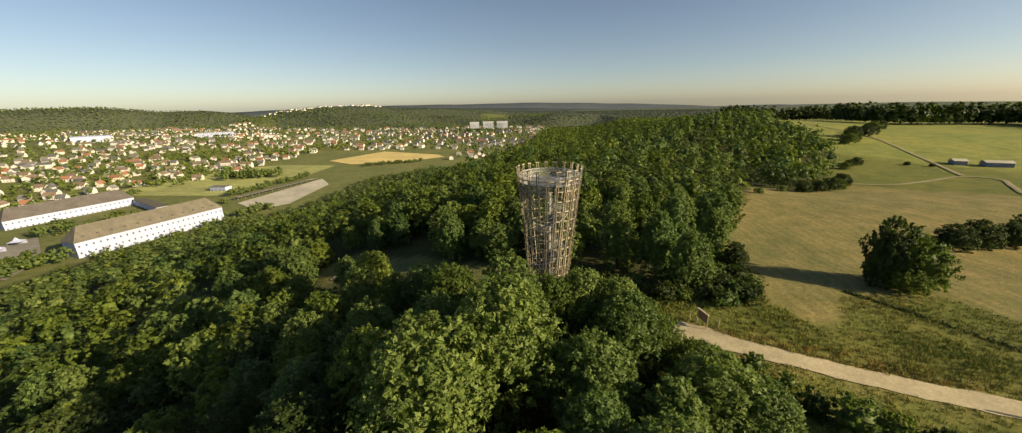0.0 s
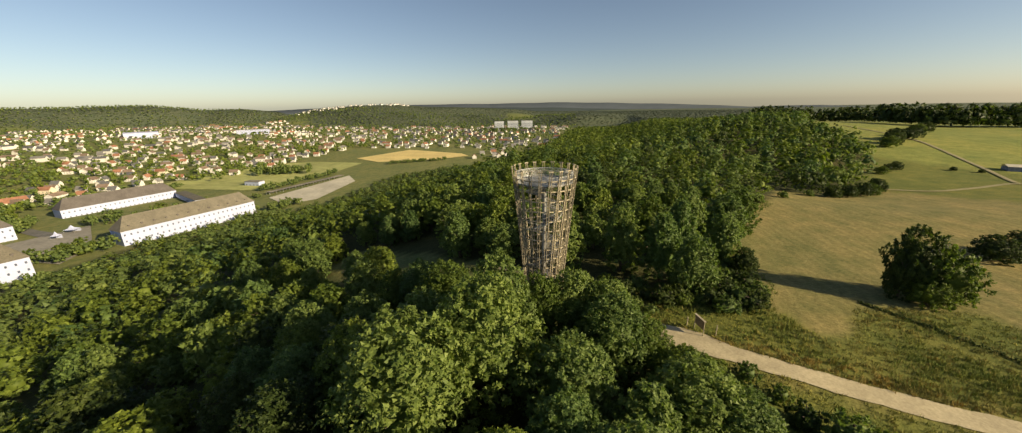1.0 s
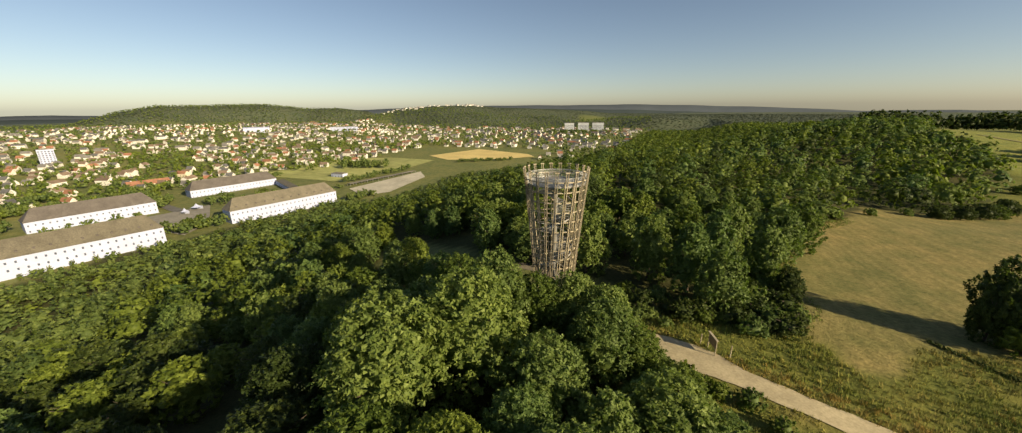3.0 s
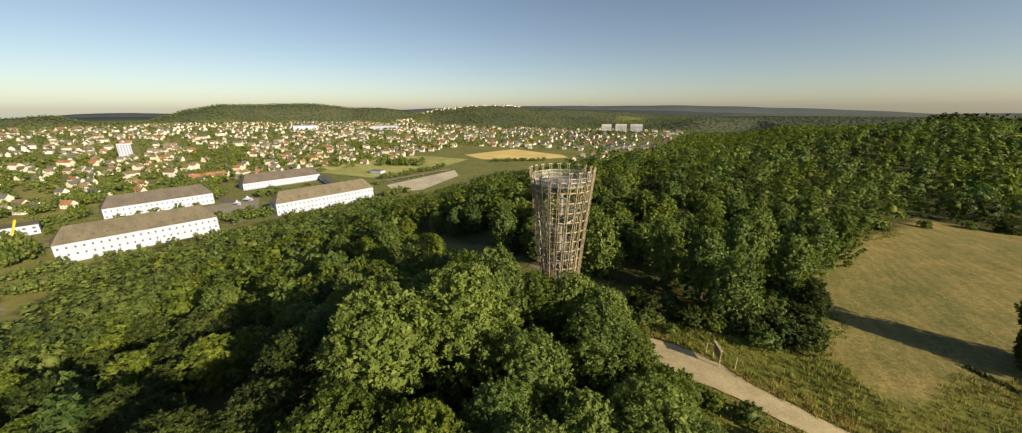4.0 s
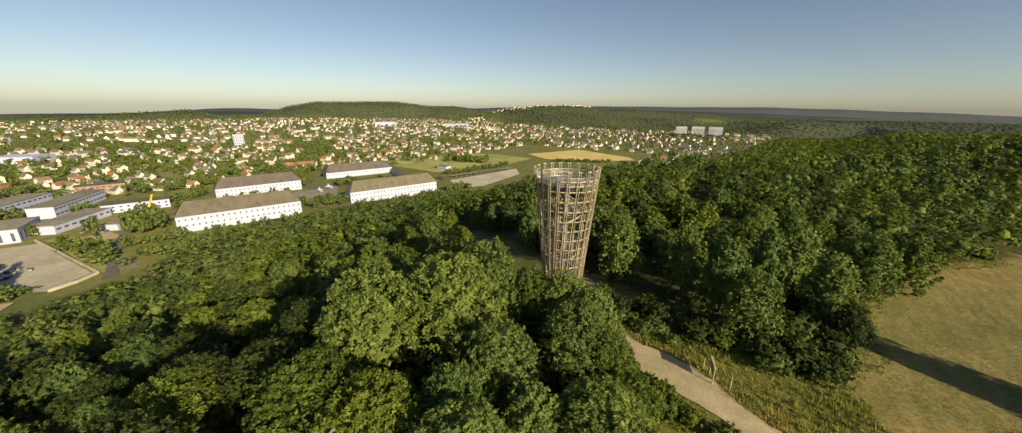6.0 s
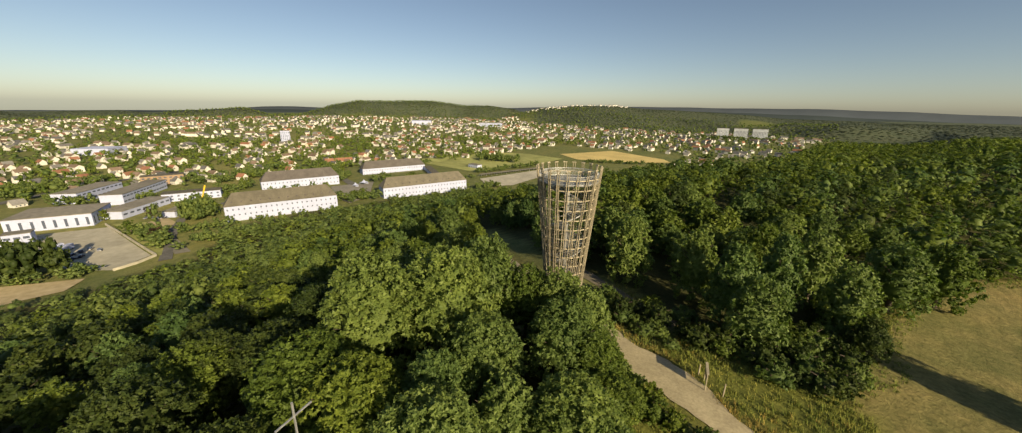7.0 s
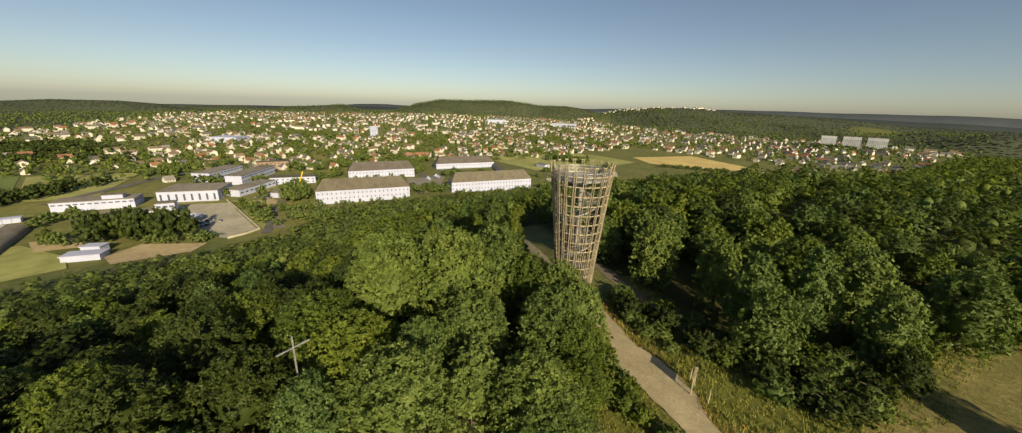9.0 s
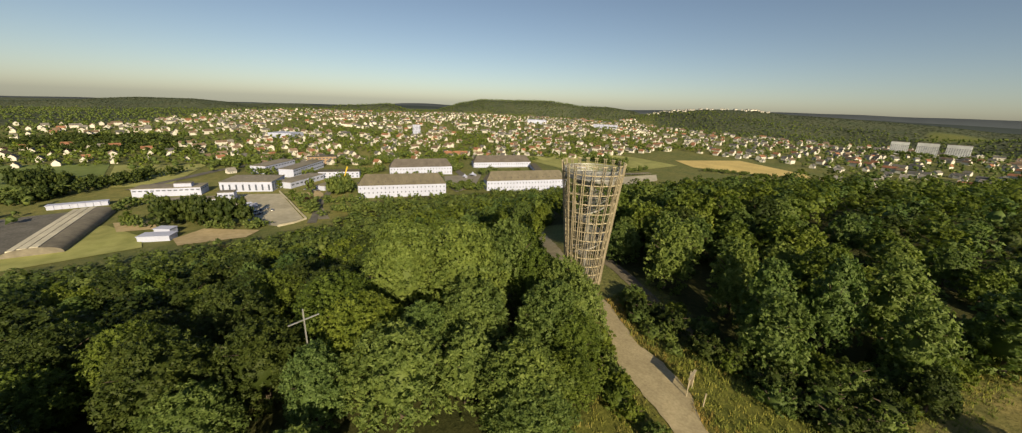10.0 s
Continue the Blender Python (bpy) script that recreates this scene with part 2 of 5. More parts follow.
def ground_material():
    k = Mat("ground", 0.95, 0.0, 0.15)
    a = k.t.nodes.new("ShaderNodeAttribute")
    a.attribute_name = "zone"
    p = k.place()
    fine = k.noise(p, 1.6, 6, 0.7)
    mid = k.noise(p, 0.16, 5)
    big = k.noise(p, 0.02, 4)
    wv = k.node("ShaderNodeTexWave", Scale=0.16, Distortion=22.0, Detail=3.0)
    wv.inputs["Detail Scale"].default_value = 0.35
    k.link(k.place((0.75, 0.66, 0.2)), wv.inputs["Vector"])
    swath = k.ramp(wv.outputs["Fac"], [(0.1, (0.93, 0.93, 0.92)), (0.9, (1.07, 1.06, 1.06))])
    col = k.mix(a.outputs["Color"], k.mix((1.0, 1.0, 1.0), swath, a.outputs["Alpha"]), 1.0, "MULTIPLY")
    col = k.mix(col, k.ramp(fine, [(0.3, (0.62, 0.66, 0.6)), (0.7, (1.4, 1.34, 1.3))]), 1.0, "MULTIPLY")
    col = k.mix(col, k.ramp(mid, [(0.3, (0.75, 0.82, 0.7)), (0.7, (1.25, 1.16, 1.1))]), 1.0, "MULTIPLY")
    col = k.mix(col, k.ramp(big, [(0.35, (0.85, 0.92, 0.9)), (0.65, (1.15, 1.08, 1.05))]), 1.0, "MULTIPLY")
    k.colour(col)
    k.bump(fine, 0.7, 0.25)
    return k.m


M_GROUND = ground_material()


# ---- the ground ----
def town_reach(az):
    """How far the houses go before the woods of the hills begin."""
    return np.interp(az, [-103, -98, -93.7, -89.6, -84, -77, -68, -64, -58, -50, -43, -37, -31, -24, -16, -7, -1, 6], [1300, 1350, 1700, 2000, 2000, 1930, 1930, 2080, 2050, 2080, 2050, 2020, 1640, 1500, 1470, 1480, 1440, 1350])


def blend(col, c, w):
    return col * (1 - w[..., None]) + np.array(c) * w[..., None]


# southern edge of the mown hay, y by x
HAY_X = [38, 40.5, 42.3, 45, 48.5, 51, 54, 60, 71, 74, 80, 120, 200]
HAY_Y = [66, 56, 47.5, 45.6, 47.6, 51.5, 55, 55.6, 55, 48, 41, 30, 5]


def hill_field(x, y):
    """1 where pasture or ripe fields lie open between the woods of the far hills."""
    r, az = np.hypot(x, y), np.degrees(np.arctan2(x, y))
    open_hill = sstep(0.5, 0.6, wave(x, y, 190, 9)) * (1 - sstep(2250, 2400, r)) * (1 - sstep(-40, -37, az))
    saddle = (1 - sstep(1.3, 1.7, np.abs(az + 34.6))) * sstep(1700, 1800, r) * (1 - sstep(2350, 2400, r))
    low = sstep(-86, -84, az) * (1 - sstep(-66, -64, az)) * (1 - sstep(2060, 2110, r + 50 * wave(x, y, 90, 2)))
    foot = sstep(0.05, 0.25, wave(x, y, 70, 4)) * sstep(-66, -64, az) * (1 - sstep(-46, -43, az)) * (1 - sstep(2210, 2240, r))
    glade = (1 - sstep(1.6, 2.4, np.abs(az + 4))) * sstep(1650, 1720, r) * (1 - sstep(1950, 2050, r))
    return np.clip(open_hill + saddle + low + foot + glade, 0, 1)


def build_ground():
    n = 310
    u = np.linspace(-1, 1, n)
    g = 260 * u + 4540 * np.abs(u) ** 3.2 * np.sign(u)
    X, Y = np.meshgrid(g + 10, g + 70)
    Z = height(X, Y)
    idx = np.arange(n * n).reshape(n, n)
    f = np.stack([idx[:-1, :-1], idx[:-1, 1:], idx[1:, 1:], idx[1:, :-1]], -1).reshape(-1, 4)
    me = raw_mesh("ground", np.stack([X, Y, Z], -1).reshape(-1, 3), f, M_GROUND, True)
    # zone colours
    r, az = np.hypot(X, Y), np.degrees(np.arctan2(X, Y))
    col = np.zeros((n, n, 3)) + np.array((0.15, 0.165, 0.07))
    plot = wave(X, Y, 61, 2) * 0.5 + wave(X, Y, 143, 5) * 0.5
    col = blend(col, (0.2, 0.205, 0.085), sstep(0.2, 0.5, plot))
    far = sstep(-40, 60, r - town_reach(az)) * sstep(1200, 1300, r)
    # far ground takes the same haze-tinted tone as the hill woods
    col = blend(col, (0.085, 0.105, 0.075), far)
    col = blend(col, (0.13, 0.15, 0.06), far * hill_field(X, Y))
    s = 0.75 * X + 0.66 * Y
    open_land = sstep(-6, 2, X - np.interp(Y, EDGE_Y, EDGE_X)) * (1 - far)
    col = blend(col, (0.13, 0.145, 0.04), open_land)                                  # rough grass
    meadow = sstep(-1.5, 1.5, Y - np.interp(X, HAY_X, HAY_Y)) * (1 - sstep(212, 216, s + 3 * wave(X, Y, 9))) * sstep(39, 42, X - 0.28 * (Y - 60) + 1.2 * wave(X, Y, 6, 2))
    col = blend(col, (0.212, 0.188, 0.084), meadow * open_land)                         # mown dry hay
    green = sstep(300, 306, s) * (1 - sstep(620, 700, s))
    col = blend(col, (0.20, 0.22, 0.065), green * open_land)
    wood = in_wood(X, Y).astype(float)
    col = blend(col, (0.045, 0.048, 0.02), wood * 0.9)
    verge = (1 - sstep(2.0, 3.2, track_distance(X, Y))) * (1 - wood)
    col = blend(col, (0.24, 0.2, 0.085), verge * 0.6)
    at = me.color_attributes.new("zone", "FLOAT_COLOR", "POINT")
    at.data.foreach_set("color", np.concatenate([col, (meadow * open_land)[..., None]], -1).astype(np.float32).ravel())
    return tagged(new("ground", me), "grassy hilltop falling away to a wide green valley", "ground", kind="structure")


build_ground()


def ribbon(name, line, width, material, lift, label, category, step=2.0):
    """A strip laid on the ground along a polyline."""
    pts = np.array(line, float)
    seg = np.hypot(*np.diff(pts, axis=0).T)
    c = np.concatenate([[0], np.cumsum(seg)])
    q = np.arange(0, c[-1], step)
    px, py = np.interp(q, c, pts[:, 0]), np.interp(q, c, pts[:, 1])
    ker = np.ones(5) / 5
    if len(q) > 12:
        px[2:-2], py[2:-2] = np.convolve(px, ker, "valid"), np.convolve(py, ker, "valid")
    tx, ty = np.gradient(px), np.gradient(py)
    L = np.hypot(tx, ty)
    nx, ny = -ty / L, tx / L
    v, f = [], []
    cols = 5
    for i in range(len(q)):
        w = (2 * float(track_half(px[i])) if name == "path" else width) * (1 + 0.06 * math.sin(q[i] * 0.9) + 0.04 * math.sin(q[i] * 2.3))
        for j in range(cols):
            o = w * (j / (cols - 1) - 0.5)
            x, y = px[i] + nx[i] * o, py[i] + ny[i] * o
            v.append((x, y, float(height(x, y)) + lift - (0.25 if j in (0, cols - 1) else 0) * lift))
    for i in range(len(q) - 1):
        for j in range(cols - 1):
            a = i * cols + j
            f.append((a, a + 1, a + cols + 1, a + cols))
    ob = mesh_of(name, v, f, material, True)
    return tagged(ob, label, category, kind="structure")


ribbon("path", TRACK, 3.7, M_GRAVEL, 0.14, "pale compacted gravel footpath across the hilltop", "path", 1.0)


# The lane's greyish gravel tone is darkened to hold the trees' shade.
M_LANE = grainy("lane with shade in its tone", (0.13, 0.115, 0.085), (0.22, 0.19, 0.14), 2.5, 0.95, big=0.15)
ribbon("lane", [(-6, 69), (1, 66.5), (6, 64), (11.7, 61.2), (17, 58.4), (21, 57)], 2.6, M_LANE, 0.1, "worn dark lane along the wood's edge, tree shade in its colour", "lane", 1.0)


# ---- trees ----
def sphere_dirs(rg, n):
    d = rg.normal(size=(n, 3))
    return d / np.linalg.norm(d, axis=1)[:, None]


def ico_arrays(sub):
    bm = bmesh.new()
    bmesh.ops.create_icosphere(bm, subdivisions=sub, radius=1)
    v = np.array([p.co[:] for p in bm.verts])
    f = np.array([[p.index for p in q.verts] for q in bm.faces])
    bm.free()
    return v, f


ICO1, ICO2 = ico_arrays(1), ico_arrays(2)


def crown_arrays(rg, h, R, lobes, leaves, size, base=0.28, core=None, small=(0.2, 0.36), flat=0.85, loose=0.42):
    """Crown of lobes: leaf quads on lumpy shells round inner cores. Returns vertices and triangles."""
    cv, cf = core or ICO1
    cz, rz = h * (1 + base) / 2, h * (1 - base) / 2
    # evenly spread, jittered directions
    q = (np.arange(lobes) + 0.5) / lobes
    turn = np.arange(lobes) * 2.39996 + rg.uniform(0, 6)
    d = np.stack([np.cos(turn) * np.sqrt(1 - (1 - 2 * q) ** 2), np.sin(turn) * np.sqrt(1 - (1 - 2 * q) ** 2), 1 - 2 * q], -1) + 0.16 * rg.normal(size=(lobes, 3))
    d[:, 2] = np.abs(d[:, 2]) * 1.25 - 0.5 if base > 0.1 else d[:, 2] * 0.95
    d /= np.linalg.norm(d, axis=1)[:, None]
    if base <= 0.1:
        d[:, :2] *= 1 + 0.45 * np.clip(-d[:, 2:], 0, 1)
    rad = R * rg.uniform(*small, lobes)
    reach = rg.uniform(0.5, 1.0, lobes) ** 0.8
    lc = d * np.array([R, R, rz]) * (0.84 * reach)[:, None] + np.array([0, 0, cz])
    vs, fs, n0 = [], [], 0
    # inner cores keep the crown from being seen through
    bare = leaves > 5000
    for c, q in ([] if lobes == 1 or bare else [(np.array([0, 0, cz]), np.array([R * 0.3, R * 0.3, rz * 0.42]) if leaves else np.array([R * 0.55, R * 0.55, rz * 0.7]))]) + [(c, np.array([a * (0.32 if leaves > 2000 else 0.55 if leaves > 500 else 0.68)] * 3)) for c, a in zip(lc, rad) if not bare]:
        jit = 1 + 0.22 * np.sin(cv @ rg.normal(size=3) * 4 + rg.uniform(0, 6))
        vs.append(c + cv * q * jit[:, None])
        fs.append(cf + n0)
        n0 += len(cv)
    if leaves:
        which = rg.choice(lobes, leaves, p=rad ** 2 / np.sum(rad ** 2))
        o = sphere_dirs(rg, leaves)
        o[:, 2] += 0.3
        o += 0.5 * d[which]
        o /= np.linalg.norm(o, axis=1)[:, None]
        p = lc[which] + o * (rad[which] * ((0.4 + 0.82 * rg.random(leaves) ** 0.6) if bare else rg.uniform(0.62, 1.22, leaves)))[:, None] * np.array([1, 1, flat])
        nrm = o + loose * rg.normal(size=(leaves, 3))
        nrm /= np.linalg.norm(nrm, axis=1)[:, None]
        t = np.cross(nrm, rg.normal(size=(leaves, 3)))
        t /= np.linalg.norm(t, axis=1)[:, None]
        b = np.cross(nrm, t)
        s = size * rg.uniform(0.6, 1.4, leaves)[:, None]
        leaf = np.stack([p - b * s * 0.6 - t * s * 0.5, p + b * s * 0.6 - t * s * 0.5, p + t * s + nrm * s * 0.2], 1)
        vs.append(leaf.reshape(-1, 3))
        fs.append(n0 + np.arange(3 * leaves).reshape(-1, 3))
    return np.concatenate(vs), np.concatenate(fs)


def spray_crown(rg, h, R, twigs, leaves, size, base=0.05, point=0.0, lumps=16, deep=0.5, loose=0.62):
    """Crown of leafy sprays on a lumpy envelope round a dark inner core. point: 0 a dome, 1 a spire. Returns vertices and triangles."""
    z0 = h * base
    bumps = sphere_dirs(rg, lumps) * np.array([1, 1, 0.8])
    size_of = rg.uniform(0.5, 1.0, lumps)

    def envelope(u, a):
        dome = np.where(u > 0.42, np.sqrt(np.clip(1 - ((u - 0.42) / 0.58) ** 2, 0, 1)), 0.72 + 0.28 * np.sin(np.clip(u, 0, 0.42) / 0.42 * math.pi / 2))
        spire = np.clip(1.04 - u, 0.02, 1) ** 0.75 * np.clip(0.55 + 2.2 * u, 0, 1)
        rr = dome * (1 - point) + spire * point
        d = np.stack([np.cos(a), np.sin(a), (u - 0.45) * 2.2], -1)
        d /= np.linalg.norm(d, axis=1)[:, None]
        lump = (np.exp((d @ bumps.T - 1) * 9) * size_of).max(1)
        k = 0.78 + 0.34 * lump
        return np.stack([np.cos(a) * rr * R * k, np.sin(a) * rr * R * k, z0 + (h - z0) * (u * (0.9 + 0.12 * lump))], -1), d

    cv, cf = ICO2 if leaves > 1500 else ICO1
    uc = (cv[:, 2] + 1) / 2
    core = envelope(np.clip(uc, 0.02, 0.98), np.arctan2(cv[:, 1], cv[:, 0]))[0]
    mid = np.array([0, 0, z0 + 0.45 * (h - z0)])
    core = mid + (core - mid) * (0.6 if leaves > 1500 else 0.42)
    u = rg.random(twigs) ** 0.8
    a = rg.uniform(0, 2 * math.pi, twigs)
    p, d = envelope(u, a)
    p = mid + (p - mid) * (1 - deep * rg.random(twigs) ** 2.2)[:, None]
    way = 0.75 * d + np.array([0, 0, 0.5]) + 0.45 * rg.normal(size=(twigs, 3))
    way /= np.linalg.norm(way, axis=1)[:, None]
    length = R * rg.uniform(0.1, 0.26, twigs) * min(1.0, (300 / twigs) ** 0.4 + 0.15)
    w = rg.choice(twigs, leaves, p=length ** 1.6 / np.sum(length ** 1.6))
    along = rg.random(leaves)
    q = p[w] + way[w] * (length[w] * (along - 0.45))[:, None] + rg.normal(size=(leaves, 3)) * (length[w] * 0.24 * (1.1 - 0.75 * along))[:, None]
    nrm = (1.07 - loose) * d[w] + np.array([0, 0, 0.3]) + 0.3 * way[w] + loose * rg.normal(size=(leaves, 3))
    nrm /= np.linalg.norm(nrm, axis=1)[:, None]
    t = np.cross(nrm, rg.normal(size=(leaves, 3)))
    t /= np.linalg.norm(t, axis=1)[:, None]
    b = np.cross(nrm, t)
    s = size * rg.uniform(0.6, 1.4, leaves)[:, None]
    leaf = np.stack([q - b * s * 0.55 - t * s * 0.5, q + b * s * 0.55 - t * s * 0.5, q + t * s + nrm * s * 0.2], 1).reshape(-1, 3)
    return np.concatenate([core, leaf]), np.concatenate([cf, len(core) + np.arange(3 * leaves).reshape(-1, 3)])


def trunk_bmesh(rg, h, R):
    """Tapered trunk with limbs."""
    bm = bmesh.new()

    def limb(a, b, ra, rb, n=7):
        a, b = Vector(a), Vector(b)
        d = (b - a).normalized()
        s = d.orthogonal().normalized()
        u = d.cross(s)
        rings = []
        for k in range(4):
            p = a.lerp(b, k / 3) + Vector(rg.normal(size=3)) * 0.12 * (0 < k < 3)
            r = ra + (rb - ra) * k / 3
            rings.append([bm.verts.new(p + (s * math.cos(j * 2 * math.pi / n) + u * math.sin(j * 2 * math.pi / n)) * r) for j in range(n)])
        for x, y in zip(rings, rings[1:]):
            for j in range(n):
                bm.faces.new((x[j], x[(j + 1) % n], y[(j + 1) % n], y[j]))
        bm.faces.new(rings[-1])

    limb((0, 0, -0.6), (0, 0, h * 0.72), 0.24 + 0.008 * h, 0.07)
    for k in range(6):
        a = k * 2.4 + rg.uniform(-0.4, 0.4)
        z = h * rg.uniform(0.28, 0.55)
        limb((0, 0, z), (math.cos(a) * R * 0.7, math.sin(a) * R * 0.7, z + h * 0.22), 0.11, 0.03, 5)
    return bm


def make_tree(seed, h, R, twigs, leaves, size, leaf, label, base=0.04, name="tree", category="tree", group="hilltop trees", point=0.0):
    """One tree: an empty at its foot with a trunk and a crown."""
    rg = np.random.default_rng(seed)
    root = tagged(new(name), label, category, group)
    part("trunk", trunk_bmesh(rg, h, R), M_BARK, root)
    v, f = spray_crown(rg, h, R, twigs, leaves, size, base, point)
    crown = new("crown", raw_mesh("crown", v, f, leaf))
    crown.parent = root
    return root


CANOPY = [(8.5, 9.5, 8.6), (6, 4, 9.5), (-8, 25, 17.5), (0, 37, 15.5), (3, 9, 12), (11.6, 18, 11), (13, 36, 9.5), (-15, 16, 10.5), (-43, 20, 10), (-35, 66, 14), (-60, -25, 8.5), (-30, -5, 8.5), (-90, 20, 10), (-30, 140, 9), (-45, 190, 8), (-60, 250, 8.5), (-10, 170, 8.5), (60, 260, 9), (120, 320, 10), (200, 420, 10), (26, 63, 13.5), (34, 73, 13.5), (37, 79, 12.5), (17, 82, 12), (47, 93, 8.5), (29, 154, 12.5), (60, 127, 10)]


def canopy(x, y):
    """Height of the wood above its ground."""
    w = np.array([1 / (9 + (x - a) ** 2 + (y - b) ** 2) for a, b, _ in CANOPY] + [1 / 900])
    return float(w @ np.array([c for *_, c in CANOPY] + [13.0]) / w.sum())


def scatter(rg, x0, x1, y0, y1, step, keep):
    """Jittered places on a grid where keep(x, y) holds."""
    gx, gy = np.meshgrid(np.arange(x0, x1, step), np.arange(y0, y1, step))
    gx = gx + (np.arange(gx.shape[0])[:, None] % 2) * step / 2
    gx = (gx + rg.uniform(-0.38, 0.38, gx.shape) * step).ravel()
    gy = (gy + rg.uniform(-0.38, 0.38, gy.shape) * step).ravel()
    ok = keep(gx, gy)
    return gx[ok], gy[ok]


def join_trees(name, places, kinds, material, label, category="trees", smooth=False):
    """Many trees as one mesh: places (x, y, z, scale xy, scale z, turn)."""
    vs, fs, ids, n0 = [], [], [], 0
    for i, (x, y, z, sx, sz, a) in enumerate(places):
        v, f = kinds[i % len(kinds)]
        c, s = math.cos(a) * sx, math.sin(a) * sx
        w = np.empty_like(v)
        w[:, 0], w[:, 1], w[:, 2] = v[:, 0] * c - v[:, 1] * s + x, v[:, 0] * s + v[:, 1] * c + y, v[:, 2] * sz + z
        vs.append(w)
        fs.append(f + n0)
        ids.append(np.full(len(v), (i * 0.618034) % 1.0, dtype=np.float32))
        n0 += len(v)
    me = raw_mesh(name, np.concatenate(vs), np.concatenate(fs), material, smooth)
    me.attributes.new("tree", "FLOAT", "POINT").data.foreach_set("value", np.concatenate(ids))
    ob = new(name, me)
    return tagged(ob, label, category, kind="stuff")


# single trees that stand out: x, y, height, crown radius, kind; left of x = 2 dark kind 3 stands in for shade
HEROES = [(-7.5, 25, 17.3, 6.8, 2), (-1.2, 31.5, 16.8, 6.4, 2), (-0.8, 38.8, 16, 5.0, 2), (1.5, 6.5, 10.4, 4.4, 3), (8.5, 10.4, 10.2, 3.3, 1), (11.6, 17.5, 11.6, 5.2, 2), (13, 36.0, 11.6, 4.8, 2), (-15, 16.5, 10.5, 5.2, 3), (8, 28, 11.6, 5.0, 2), (19, 27, 9.8, 4.8, 2), (20.2, 32.6, 6.6, 3.2, 0), (22.5, 25.5, 8, 4.0, 2), (-4, 15, 12, 5.2, 0),
          (29.8, 57.5, 11.8, 4.4, 2), (26.3, 63.5, 14.2, 4.4, 1), (31.5, 71, 15.2, 4.4, 1), (40, 71, 12.6, 4.2, 2), (47, 86, 13.5, 5.8, 2), (20, 68, 14, 4.6, 2), (8.5, 68, 13.5, 5.0, 2), (54, 94, 12.5, 5.0, 0), (36, 80, 14.5, 5.0, 2), (28, 80, 14, 5.2, 0), (42.5, 66.5, 6.5, 2.6, 3),
          (13.2, 40.8, 11.2, 3.8, 2), (8.8, 42, 12.2, 4.3, 2), (4.4, 40.8, 12.0, 4.2, 0), (16.4, 36.4, 8.6, 3.5, 0), (-10, 49, 12, 4.6, 0), (-16, 53.5, 11, 4.4, 1)]


